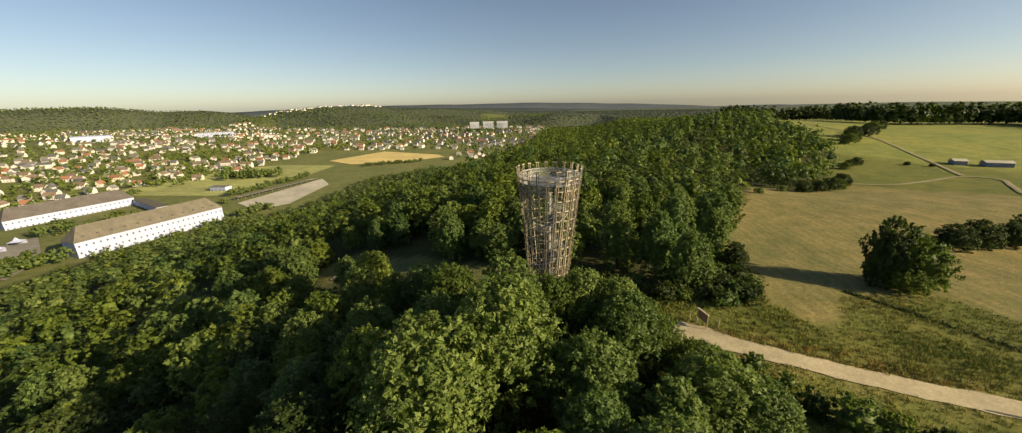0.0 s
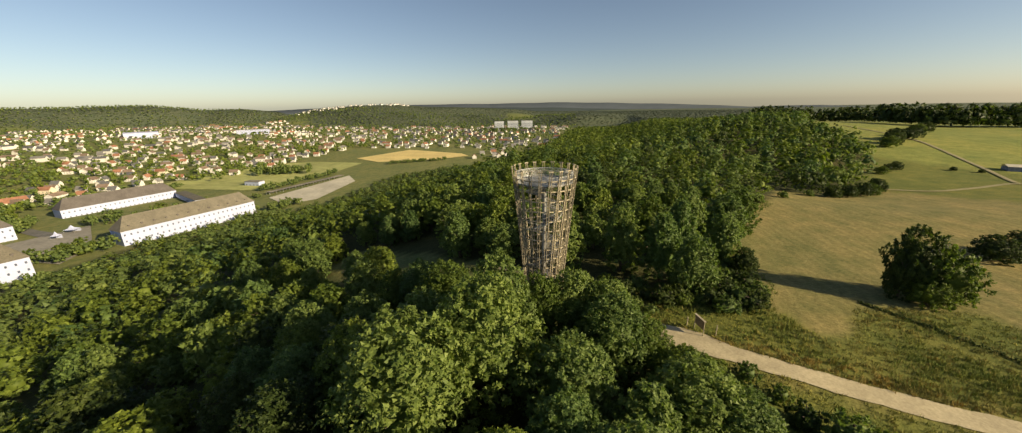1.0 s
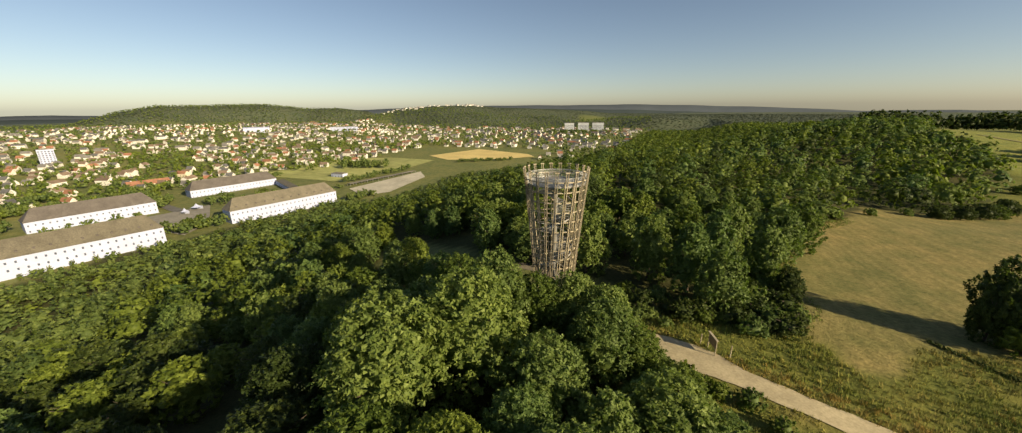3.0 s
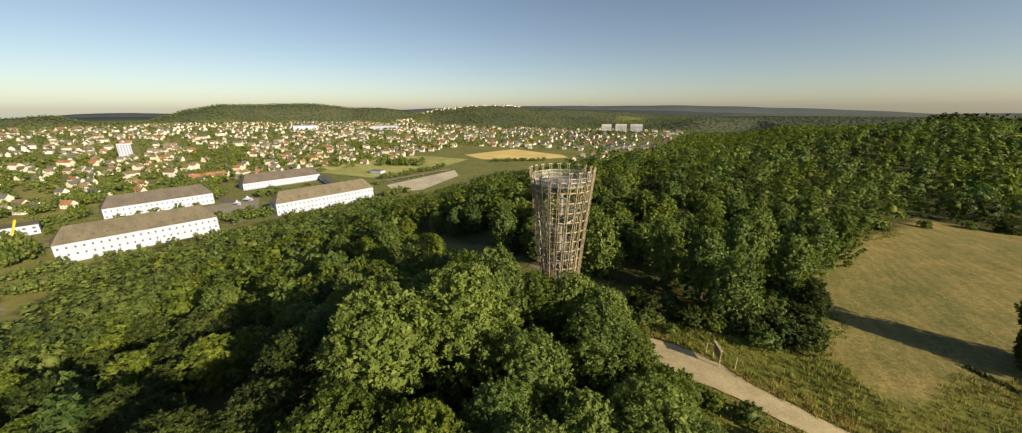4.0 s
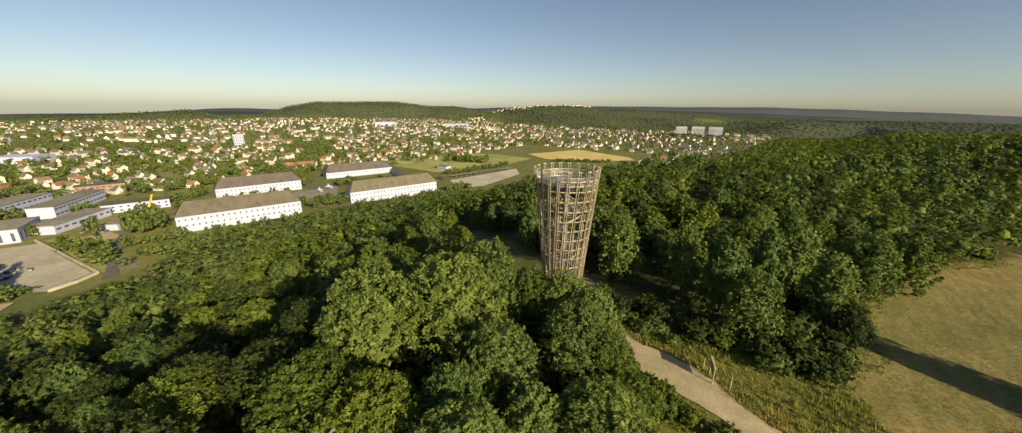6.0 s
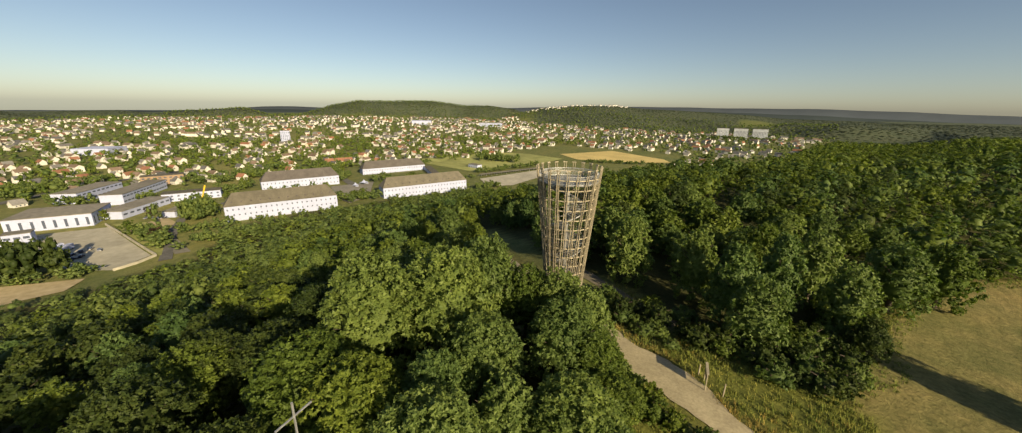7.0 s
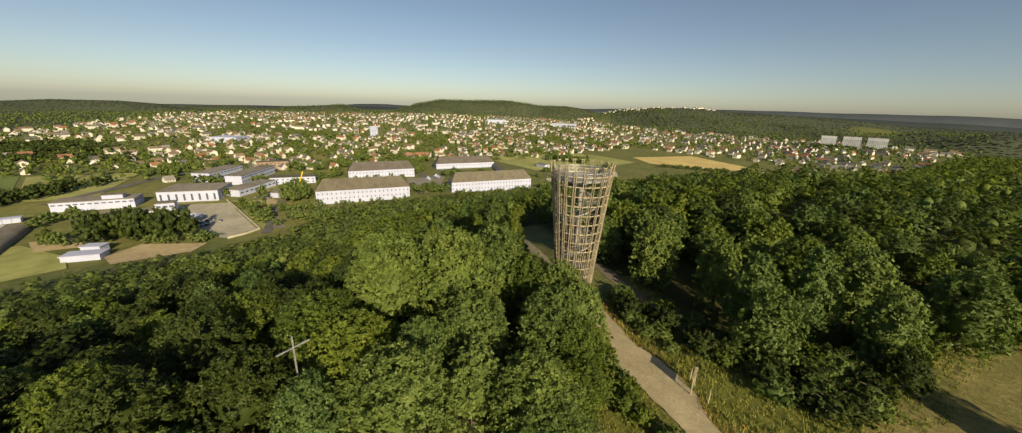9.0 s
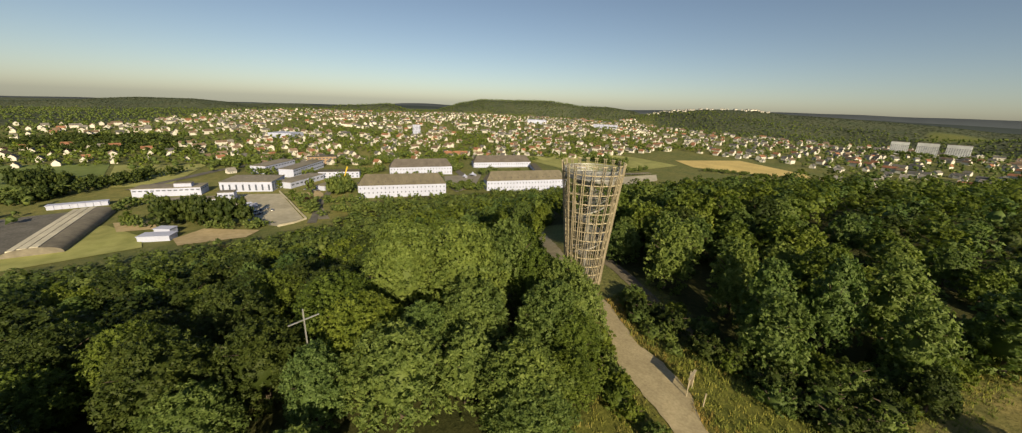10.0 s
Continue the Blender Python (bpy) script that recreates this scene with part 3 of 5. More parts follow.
def build_wood():
    rg = np.random.default_rng(21)
    x, y = scatter(rg, -260, 640, -160, 700, 7.9, in_wood)
    hx, hy, hr = (np.array([q[k] for q in HEROES]) for k in (0, 1, 3))
    clear = (np.hypot(x[:, None] - hx, y[:, None] - hy) > 0.62 * hr + 2.8).all(1)
    dist = np.hypot(x - 12, y - 30)
    keep = clear & ((dist < 200) | (x < np.interp(y, FOOT_Y, FOOT_X) + 70) | (rg.random(len(x)) < 0.72)) & ~((x > 8) & (y > 52) & (dist < 200) & (rg.random(len(x)) < 0.34)) & ~((x > 3) & (y < 15) & (rg.random(len(x)) < 0.36)) & ~((x < -18) & (dist < 200) & (rg.random(len(x)) < 0.2)) & (np.hypot(x - 7.0, y - 10.2) > 4.2) & (np.hypot(x - 16.5, y - 64) > 6.0)
    x, y, dist = x[keep], y[keep], dist[keep]
    z = height(x, y)
    slope = sstep(15, 50, np.interp(y, CREST_Y, CREST_X) - x)
    hh = np.array([canopy(a, b) for a, b in zip(x, y)]) * (rg.uniform(0.8, 1.12, len(x)) - slope * rg.uniform(0, 0.32, len(x)))
    east = (x > 8) & (y > 52)
    hh = hh * np.where(east, rg.uniform(0.66, 1.12, len(x)), 1.0)
    up = x - np.interp(y, FOOT_Y, FOOT_X)
    hh = hh * np.where(up < 100, np.interp(up, [0, 25, 60, 100], [0.42, 0.55, 0.75, 1.0]) * rg.uniform(0.8, 1.2, len(x)), 1.0)
    order = np.argsort(np.hypot((x - 10) * 0.9, y - 22))
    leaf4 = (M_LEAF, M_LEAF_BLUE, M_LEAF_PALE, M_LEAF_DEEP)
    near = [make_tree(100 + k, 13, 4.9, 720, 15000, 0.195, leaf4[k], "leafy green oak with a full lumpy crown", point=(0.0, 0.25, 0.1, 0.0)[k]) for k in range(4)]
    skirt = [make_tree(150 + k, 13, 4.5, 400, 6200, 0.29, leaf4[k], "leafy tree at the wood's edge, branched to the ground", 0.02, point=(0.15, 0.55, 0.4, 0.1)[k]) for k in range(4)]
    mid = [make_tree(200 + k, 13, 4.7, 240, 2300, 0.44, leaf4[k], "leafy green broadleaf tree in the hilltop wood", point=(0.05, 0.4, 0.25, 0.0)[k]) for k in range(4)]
    for px, py, h, R, kind in HEROES:
        t = copy_thing((skirt if py > 55 else near)[kind], pose(px, py, ground_z(px, py) - 0.1, 0, 0, rg.uniform(0, 360)))
        t.scale = (R / 4.6, R / 4.6, h / 13)
    for rank, i in enumerate(order[:280]):
        rim = x[i] > np.interp(y[i], EDGE_Y, EDGE_X) - 13 or track_distance(x[i], y[i]) < 17
        # Leaf kinds carry light: pale in the sunlit east, dark on the shaded slope.
        sunlit_east = x[i] > 14 and y[i] > 52
        shade_slope = (x[i] < -11 and y[i] < 40) or (x[i] < 5 and y[i] < 8)
        src = (skirt if rim else near if rank < 36 else mid)[int(rg.choice(4, p=[0.24, 0.2, 0.56, 0.0] if sunlit_east else [0.25, 0.15, 0.05, 0.55] if shade_slope else [0.36, 0.12, 0.49, 0.03]))]
        k = hh[i] / 13 * (0.8 if rim and rg.random() < 0.4 else 1)
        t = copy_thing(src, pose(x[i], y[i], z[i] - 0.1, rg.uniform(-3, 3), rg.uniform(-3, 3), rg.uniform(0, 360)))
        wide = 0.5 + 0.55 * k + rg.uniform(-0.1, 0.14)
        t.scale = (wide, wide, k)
    for o in near + mid + skirt:
        for c in (*o.children_recursive, o):
            bpy.data.objects.remove(c)
    rest = order[280:]
    d = dist[rest]
    mids = [spray_crown(np.random.default_rng(300 + k), 13, 5.2, 80, 760, 0.54, 0.06, (0.0, 0.2, 0.1, 0.35, 0.0, 0.1)[k], 8, 0.4, 0.34) for k in range(6)]
    fars = [spray_crown(np.random.default_rng(320 + k), 13, 5.0, 40, 160, 1.0, 0.08, (0.0, 0.2, 0.1, 0.4, 0.1)[k], 6, 0.3, 0.24) for k in range(5)]

    def rows(sel):
        return [(x[i], y[i], z[i], (0.66 + 0.38 * hh[i] / 13) * rg.uniform(0.9, 1.14), hh[i] / 13, rg.uniform(0, 6.28)) for i in sel]
    which = rg.random(len(rest))
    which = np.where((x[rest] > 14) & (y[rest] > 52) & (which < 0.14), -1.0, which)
    # Trees near the foot mostly take the leaf colour toned up for sunlight.
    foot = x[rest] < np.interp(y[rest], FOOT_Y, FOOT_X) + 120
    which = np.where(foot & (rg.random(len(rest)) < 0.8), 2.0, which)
    for lo, hi, leaf, word in ((-1, 0, M_LEAF_DEEP, "dark green"), (0, 0.62, M_LEAF, "green"), (0.62, 0.82, M_LEAF_BLUE, "bluish green"), (0.82, 1.01, M_LEAF_PALE, "pale green"), (1.5, 2.5, M_LEAF_TOWN, "sun-toned young")):
        pick = (which >= lo) & (which < hi)
        join_trees("woodland", rows(rest[(d < 190) & pick]), mids, leaf, "dense " + word + " broadleaf trees covering the hillside")
        if (pick & (d >= 190)).any():
            join_trees("far_woodland", rows(rest[(d >= 190) & pick]), fars, leaf, "distant " + word + " trees along the wooded ridge")


build_wood()


# ---- the lookout tower ----
TOWER = Vector((4.9, 50.0, ground_z(4.9, 50.0) - 0.1))
T_TOP = 23.85 - TOWER.z


def t_radius(z):
    return 2.55 + 2.05 * (max(z, 0) / 23.3) ** 1.25


def t_point(a, z, r=None):
    r = t_radius(z) if r is None else r
    return Vector((math.cos(a) * r, math.sin(a) * r, z))


def sweep(bm, pts, w, h, close=False):
    """One squared bar through the points, upright side facing out from the tower's axis."""
    rings = []
    n = len(pts)
    for i, p in enumerate(pts):
        d = ((pts[(i + 1) % n] if close or i < n - 1 else p) - (pts[i - 1] if close or i else p)).normalized()
        out = Vector((p.x, p.y, 0)).normalized()
        s = d.cross(out).normalized()
        u = s.cross(d)
        rings.append([bm.verts.new(p + s * a * w / 2 + u * b * h / 2) for a, b in ((-1, -1), (1, -1), (1, 1), (-1, 1))])
    for i in range(n if close else n - 1):
        x, y = rings[i], rings[(i + 1) % n]
        for j in range(4):
            bm.faces.new((x[j], x[(j + 1) % 4], y[(j + 1) % 4], y[j]))
    if not close:
        bm.faces.new(rings[0][::-1])
        bm.faces.new(rings[-1])


def build_tower():
    root = tagged(new("lookout_tower"), "tall round lookout tower of weathered larch timbers flaring upwards", "tower")
    root.location = TOWER
    N = 21
    for k in range(N):
        for side, twist, inset in ((-1, 0.12, 0.0), (1, 0.12, 0.0), (0, -0.1, 0.26)):
            bm = bmesh.new()
            a0 = 2 * math.pi * (k + (0.5 if side == 0 else 0)) / N
            top = T_TOP if side else T_TOP - 1.3
            zs = [top * j / 6 for j in range(7)]
            pts = []
            for z in zs:
                r = t_radius(z) - inset
                a = a0 + twist * (z / T_TOP - 0.5) * 2 + side * 0.15 / r
                pts.append(t_point(a, z, r))
            sweep(bm, pts, 0.085 if side else 0.06, 0.12)
            part("timber", bm, M_LARCH, root)
        # short cap that ties the two slats of a post at the top
        bm = bmesh.new()
        r = t_radius(T_TOP)
        a = 2 * math.pi * k / N + 0.12
        beam(bm, t_point(a - 0.3 / r, T_TOP + 0.06, r), t_point(a + 0.3 / r, T_TOP + 0.06, r), 0.16, 0.115)
        part("cap", bm, M_WOOD, root, "pale timber cap")
    z, k = 1.1, 0
    while z < T_TOP - 1.0:
        bm = bmesh.new()
        r = t_radius(z) - 0.12
        sweep(bm, [t_point(2 * math.pi * j / 48, z, r) for j in range(48)], 0.13, 0.1, True)
        part("ring_beam", bm, M_WOOD, root)
        z += 1.42
    # top platform and railing
    zp = T_TOP - 2.0
    bm = bmesh.new()
    bmesh.ops.create_cone(bm, cap_ends=True, segments=48, radius1=t_radius(zp) - 0.3, radius2=t_radius(zp) - 0.3, depth=0.14, matrix=Matrix.Translation((0, 0, zp)))
    part("platform", bm, M_GRATE, root, "steel grating platform")
    bm = bmesh.new()
    r = t_radius(zp + 0.6) - 0.34
    for j in range(180):
        a = 2 * math.pi * j / 180
        beam(bm, t_point(a, zp + 0.1, r), t_point(a, zp + 1.2, r + 0.06), 0.035, 0.03, (math.cos(a), math.sin(a), 0))
    part("railing", bm, M_STEEL, root, "galvanised railing bars")
    for zz in (zp + 0.15, zp + 1.22):
        bm = bmesh.new()
        sweep(bm, [t_point(2 * math.pi * j / 48, zz, r + 0.05) for j in range(48)], 0.07, 0.09, True)
        part("handrail", bm, M_STEEL, root, "galvanised handrail")
    # core and winding stair
    bm = bmesh.new()
    bmesh.ops.create_cone(bm, cap_ends=True, segments=20, radius1=0.3, radius2=0.3, depth=zp, matrix=Matrix.Translation((0, 0, zp / 2)))
    part("column", bm, M_GRATE, root, "steel central column")
    steps = int(zp / 0.19)
    for j in range(steps):
        a = j * 0.21
        bm = bmesh.new()
        zz = (j + 1) * 0.19
        box(bm, 0.28, -0.17, -0.03, min(t_radius(zz) - 0.7, 2.6), 0.17, 0.03, pose(0, 0, zz, 0, 0, math.degrees(a)))
        part("tread", bm, M_GRATE, root)
    for off in (0.05, 1.05):
        bm = bmesh.new()
        sweep(bm, [t_point(j * 0.21, (j + 1) * 0.19 + off, min(t_radius((j + 1) * 0.19) - 0.75, 2.6)) for j in range(steps)], 0.2 if off < 1 else 0.06, 0.05)
        part("stair_rail" if off > 1 else "stringer", bm, M_STEEL, root)
    bm = bmesh.new()
    bmesh.ops.create_cone(bm, cap_ends=True, segments=40, radius1=3.4, radius2=3.3, depth=0.6, matrix=Matrix.Translation((0, 0, -0.1)))
    part("plinth", bm, M_GRAVEL, root, "pale concrete plinth")


build_tower()


# ---- barracks ----
def hip_roof(bm, L, W, z, rise, over, inset):
    e = [bm.verts.new(p) for p in ((-over, -over, z), (L + over, -over, z), (L + over, W + over, z), (-over, W + over, z))]
    r0, r1 = bm.verts.new((inset, W / 2, z + rise)), bm.verts.new((L - inset, W / 2, z + rise))
    for q in ((e[0], e[1], r1, r0), (e[2], e[3], r0, r1), (e[3], e[0], r0), (e[1], e[2], r1), (e[3], e[2], e[1], e[0])):
        bm.faces.new(q)


def barrack(x, y, z, turn, L, W, H, label, dormers=12, rise=9.0, tiles=None):
    """A long white block; x, y is its front corner, front along +x of its own frame, depth along +y."""
    root = tagged(new("barracks_building"), label, "building", "white barracks blocks")
    root.matrix_basis = pose(x, y, z, 0, 0, turn)
    part("wall", box(bmesh.new(), 0, 0, -1.5, L, W, H), M_WHITE, root)
    bm = bmesh.new()
    hip_roof(bm, L, W, H + 0.004, rise, 0.5, 6.0)
    part("roof", bm, tiles or M_SLATE, root, "tiled hip roof")
    n = int(L / 3.4)
    win = bmesh.new()
    box(win, -0.42, -0.06, -0.62, 0.42, 0.1, 0.62)
    me = None
    for row in range(2):
        for k in range(n):
            for face in (0, 1):
                cx, cz = (k + 0.5) * L / n, H * (0.36 + 0.39 * row)
                if me is None:
                    o = part("window", win, M_GLASS, root)
                    me = o.data
                else:
                    o = new("window", me)
                    o.parent = root
                o.matrix_basis = pose(cx, -0.0 if face == 0 else W, cz, 0, 0, 180 * face)
    dm = bmesh.new()
    box(dm, -0.6, -0.2, -0.6, 0.6, 1.6, 0.85)
    dme = None
    slope = rise / (W / 2 + 0.5)
    for k in range(dormers):
        if dme is None:
            o = part("dormer", dm, M_DARKSLATE, root, "small roof dormer")
            dme = o.data
        else:
            o = new("dormer", dme)
            o.parent = root
        o.matrix_basis = pose((k + 0.8) * L / (dormers + 0.6), 1.6, H + 2.1 * slope, 0, 0, 0)
    return root


def facing(ax, ay, bx, by):
    return math.degrees(math.atan2(by - ay, bx - ax)), math.hypot(bx - ax, by - ay)


for (ax, ay, bx, by, base, wall, lab, dor) in (
        (-281, 209.3, -253, 294.5, -56.8, 11.3, "long white barracks block with a brown dormered roof", 12),
        (-301, 87, -277, 161, -53.4, 10.6, "long white barracks block with a brown dormered roof", 12),
        (-418, 272, -392, 353.5, -60.5, 11, "long white barracks block with a plain dark roof", 0),
        (-402, 148, -382, 220, -57, 11, "long white barracks block with a plain dark roof", 0)):
    turn, L = facing(ax, ay, bx, by)
    barrack(ax, ay, base, turn, L, 15, wall, lab, dor, tiles=None if dor else M_DARKSLATE)


# ---- town ----
def roof_mat(name, c):
    d = tuple(v * 0.72 for v in c)
    return grainy(name, d, c, 1.2, 0.85, vary=0.2)


ROOFS = [roof_mat("red clay tiles", (0.33, 0.16, 0.1)), roof_mat("brown tiles", (0.22, 0.16, 0.12)), roof_mat("dark slate", (0.13, 0.13, 0.135)), roof_mat("grey tiles", (0.24, 0.23, 0.22))]
WALLS = [grainy("white house render", (0.56, 0.54, 0.5), (0.7, 0.68, 0.63), 0.8, 0.9, bump=0, vary=0.08), grainy("cream house render", (0.58, 0.50, 0.38), (0.70, 0.62, 0.48), 0.8, 0.9, bump=0, vary=0.1)]


def house_arrays(L, W, H, rise):
    """Gabled house: wall vertices and faces, roof vertices and faces."""
    wv = [(-L / 2, -W / 2, -2), (L / 2, -W / 2, -2), (L / 2, W / 2, -2), (-L / 2, W / 2, -2), (-L / 2, -W / 2, H), (L / 2, -W / 2, H), (L / 2, W / 2, H), (-L / 2, W / 2, H), (-L / 2, 0, H + rise), (L / 2, 0, H + rise)]
    wf = [(0, 1, 5, 4), (2, 3, 7, 6), (1, 2, 6, 9, 5), (3, 0, 4, 8, 7)]
    o, t, k = 0.5, 0.25, rise / (W / 2)
    rv, rf = [], []
    for s in (-1, 1):
        b = len(rv)
        for zz in (0.02, t):
            rv += [(-L / 2 - o, s * (W / 2 + o), H - o * k + zz), (L / 2 + o, s * (W / 2 + o), H - o * k + zz), (L / 2 + o, 0, H + rise + zz), (-L / 2 - o, 0, H + rise + zz)]
        rf += [tuple(b + i for i in q) for q in ((4, 5, 6, 7), (0, 1, 5, 4), (1, 2, 6, 5), (3, 0, 4, 7), (3, 2, 1, 0))]
    return wv, wf, rv, rf


def make_house(L, W, H, rise, wall, roof, label):
    root = tagged(new("house"), label, "house", "houses of the town")
    wv, wf, rv, rf = house_arrays(L, W, H, rise)
    mesh_of("wall", wv, wf, wall, parent=root)
    r = mesh_of("roof", rv, rf, roof, parent=root)
    c = part("chimney", box(bmesh.new(), L * 0.18, -0.2, H + rise * 0.55, L * 0.18 + 0.8, 0.5, H + rise + 0.9), ROOFS[1], r)
    bm = bmesh.new()
    box(bm, -0.55, -0.05, -0.65, 0.55, 0.08, 0.65)
    wme = None
    for side in (-1, 1):
        for zz in ([1.5, 4.2] if H > 4.6 else [1.5]):
            for cx in (-L * 0.28, 0, L * 0.28):
                o = part("window", bm, M_GLASS, root) if wme is None else new("window", wme)
                wme = o.data
                o.parent = root
                o.matrix_basis = pose(cx, side * W / 2, zz, 0, 0, 0 if side < 0 else 180)
    return root


def behind_ridge(x, y):
    """Wooded ground north of the ridge, where the town ends."""
    return (y > 560) & (x > np.interp(y, [560, 850, 1277, 1600], [-60, 5, 90, 200]))


def town_ok(x, y):
    """Built-up ground in the valley."""
    r, az = np.hypot(x, y), np.degrees(np.arctan2(x, y))
    d = np.interp(y, CREST_Y, CREST_X) - x
    ok = (d > 260) & (az > -112) & (az < 10) & (r < town_reach(az))
    ok &= ~((x > -478) & (y > -60) & (y < 420))                       # barracks and works
    ok &= ~((x > -560) & (y < -20)) & ~((x > -610) & (y < -100)) & ~((np.abs(x + 877) < 70) & (y < 20))
    ok &= ~((x > -505) & (y > 0) & (y < 118))
    ok &= ~((x > -420) & (y >= 400) & (y < np.where(x > -130, 640, 790)))                       # fields
    ok &= ~behind_ridge(x, y)
    hamlet = (x < -588) & (x > -690) & (y > -225) & (y < -25)
    return ok | hamlet


def build_town():
    rg = np.random.default_rng(5)
    x, y = scatter(rg, -2300, 300, -900, 1900, 25, town_ok)
    r = np.hypot(x, y)
    keep = rg.random(len(x)) < np.where(r < 900, 0.6, 0.4) + 0.36 * wave(x, y, 47, 6)
    x, y, r = x[keep], y[keep], r[keep]
    z = height(x, y)
    turn = np.degrees(0.9 * wave(x, y, 240, 2)) + 20 + 90 * (rg.random(len(x)) < 0.3)
    order = np.argsort(r)
    kinds = []
    for k, (L, W, H, rise, wl, rf, lab) in enumerate([
            (12, 9, 5.2, 4.2, 0, 0, "white two-storey house with a red tiled gable roof"),
            (11, 9, 5.0, 4.5, 0, 2, "white house with a steep dark slate roof"),
            (14, 10, 5.6, 4.0, 0, 1, "white house with a brown tiled roof"),
            (16, 10, 7.5, 4.0, 1, 0, "cream apartment house with a red roof"),
            (11, 8.5, 3.4, 4.4, 0, 3, "low white house with a grey gable roof"),
            (20, 11, 8.0, 3.5, 0, 1, "long white apartment house with a brown roof")]):
        kinds.append(make_house(L, W, H, rise, WALLS[wl], ROOFS[rf], lab))
    villa = make_house(38, 11, 5.0, 4.0, WALLS[1], ROOFS[0], "long cream house with an orange tiled roof")
    villa.matrix_basis = pose(-528, 300, ground_z(-528, 300), 0, 0, 72)
    for i in order[:280]:
        copy_thing(kinds[int(rg.choice(6, p=[0.13, 0.27, 0.21, 0.06, 0.23, 0.1]))], pose(x[i], y[i], z[i], 0, 0, turn[i])).scale = (0.78, 0.78, 0.78)
    for o in kinds:
        for c in (*o.children_recursive, o):
            bpy.data.objects.remove(c)
    # the rest of the town as joined walls and roofs
    shapes = [house_arrays(9, 7.2, 4.2, 3.5), house_arrays(11.5, 8, 5.2, 3.4), house_arrays(18, 9, 6.4, 3.0)]
    wall_v, wall_f, roof = [], [], [([], []) for _ in ROOFS]
    for i in order[280:]:
        wv, wf, rv, rf = shapes[int(rg.choice(3, p=[0.55, 0.3, 0.15]))]
        m = pose(x[i], y[i], z[i], 0, 0, turn[i])
        b = len(wall_v)
        wall_v += [(m @ Vector(p))[:] for p in wv]
        wall_f += [tuple(b + j for j in q) for q in wf]
        v, f = roof[int(rg.choice(4, p=[0.14, 0.33, 0.24, 0.29]))]
        b = len(v)
        v += [(m @ Vector(p))[:] for p in rv]
        f += [tuple(b + j for j in q) for q in rf]
    tagged(mesh_of("far_house_walls", wall_v, wall_f, WALLS[0]), "white walls of the distant town's houses", "houses", kind="stuff")
    for k, (v, f) in enumerate(roof):
        tagged(mesh_of("far_house_roofs", v, f, ROOFS[k]), ("red", "brown", "dark slate", "grey")[k] + " roofs of the distant town's houses", "houses", kind="stuff")
    # trees among the houses and woods on the far hills
    tx, ty = scatter(rg, -2300, 400, -900, 1900, 20, lambda a, b: (np.interp(b, CREST_Y, CREST_X) - a > 245) & (np.degrees(np.arctan2(a, b)) > -115))
    near_h = (tx > -480) & (ty > -120) & (ty < 420)
    keep = (rg.random(len(tx)) < 0.8 - 0.4 * wave(tx, ty, 47, 6) + 0.5 * ((np.abs(tx + 877) < 70) & (ty < 20)) - 0.9 * ((tx > -600) & (ty < -110) & (tx < -470))) & ~near_h & ~((tx > -420) & (ty > 380) & (ty < np.where(tx > -130, 640, 790)))
    tx, ty = tx[keep], ty[keep]
    small = [crown_arrays(np.random.default_rng(400 + k), 10, 5.2, 1, 6, 1.9, 0.1, None, (0.5, 0.7)) for k in range(4)]
    join_trees("town_trees", [(a, b, float(height(a, b)) - 0.5, rg.uniform(0.8, 1.6), rg.uniform(0.7, 1.3), rg.uniform(0, 6)) for a, b in zip(tx, ty)], small, M_LEAF_TOWN, "garden and street trees across the town")
    gx, gy = scatter(rg, -1000, -300, -330, 900, 15, lambda a, b: town_ok(a, b) & (np.hypot(a, b) < 1000))
    clump = rg.random(len(gx)) < 0.62 - 0.3 * wave(gx, gy, 47, 6)
    garden = [crown_arrays(np.random.default_rng(440 + k), 9, 4.2, 4, 26, 1.1, 0.1, None, (0.4, 0.6)) for k in range(4)]
    join_trees("town_trees", [(a, b, float(height(a, b)) - 0.4, rg.uniform(0.6, 1.2), rg.uniform(0.5, 1.25), rg.uniform(0, 6)) for a, b in zip(gx[clump], gy[clump])], garden, M_LEAF, "green garden trees between the houses")
    def hill_wood(a, b):
        r, az = np.hypot(a, b), np.degrees(np.arctan2(a, b))
        return ((r > town_reach(az) + 25 * wave(a, b, 37, 3)) | behind_ridge(a, b)) & (r < 2650 + 120 * (az < -75)) & (az > -110) & (az < 32) & (hill_field(a, b) < 0.5) & ((np.interp(b, CREST_Y, CREST_X) - a > 240) | (b > 560))
    fx, fy = scatter(rg, -2900, 1500, -1200, 2850, 15, hill_wood)
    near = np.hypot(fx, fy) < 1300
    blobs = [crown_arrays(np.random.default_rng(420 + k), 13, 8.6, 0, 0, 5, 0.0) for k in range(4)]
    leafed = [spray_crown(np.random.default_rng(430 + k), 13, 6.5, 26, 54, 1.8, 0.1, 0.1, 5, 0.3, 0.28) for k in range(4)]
    # far blobs use the haze-tinted leaf colour, near crowns the plain green
    for pick, kinds, leaf, low, high in ((~near, blobs, M_LEAF_HAZE, 0.14, 0.26), (near, leafed, M_LEAF, 0.75, 1.15)):
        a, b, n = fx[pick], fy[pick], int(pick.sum())
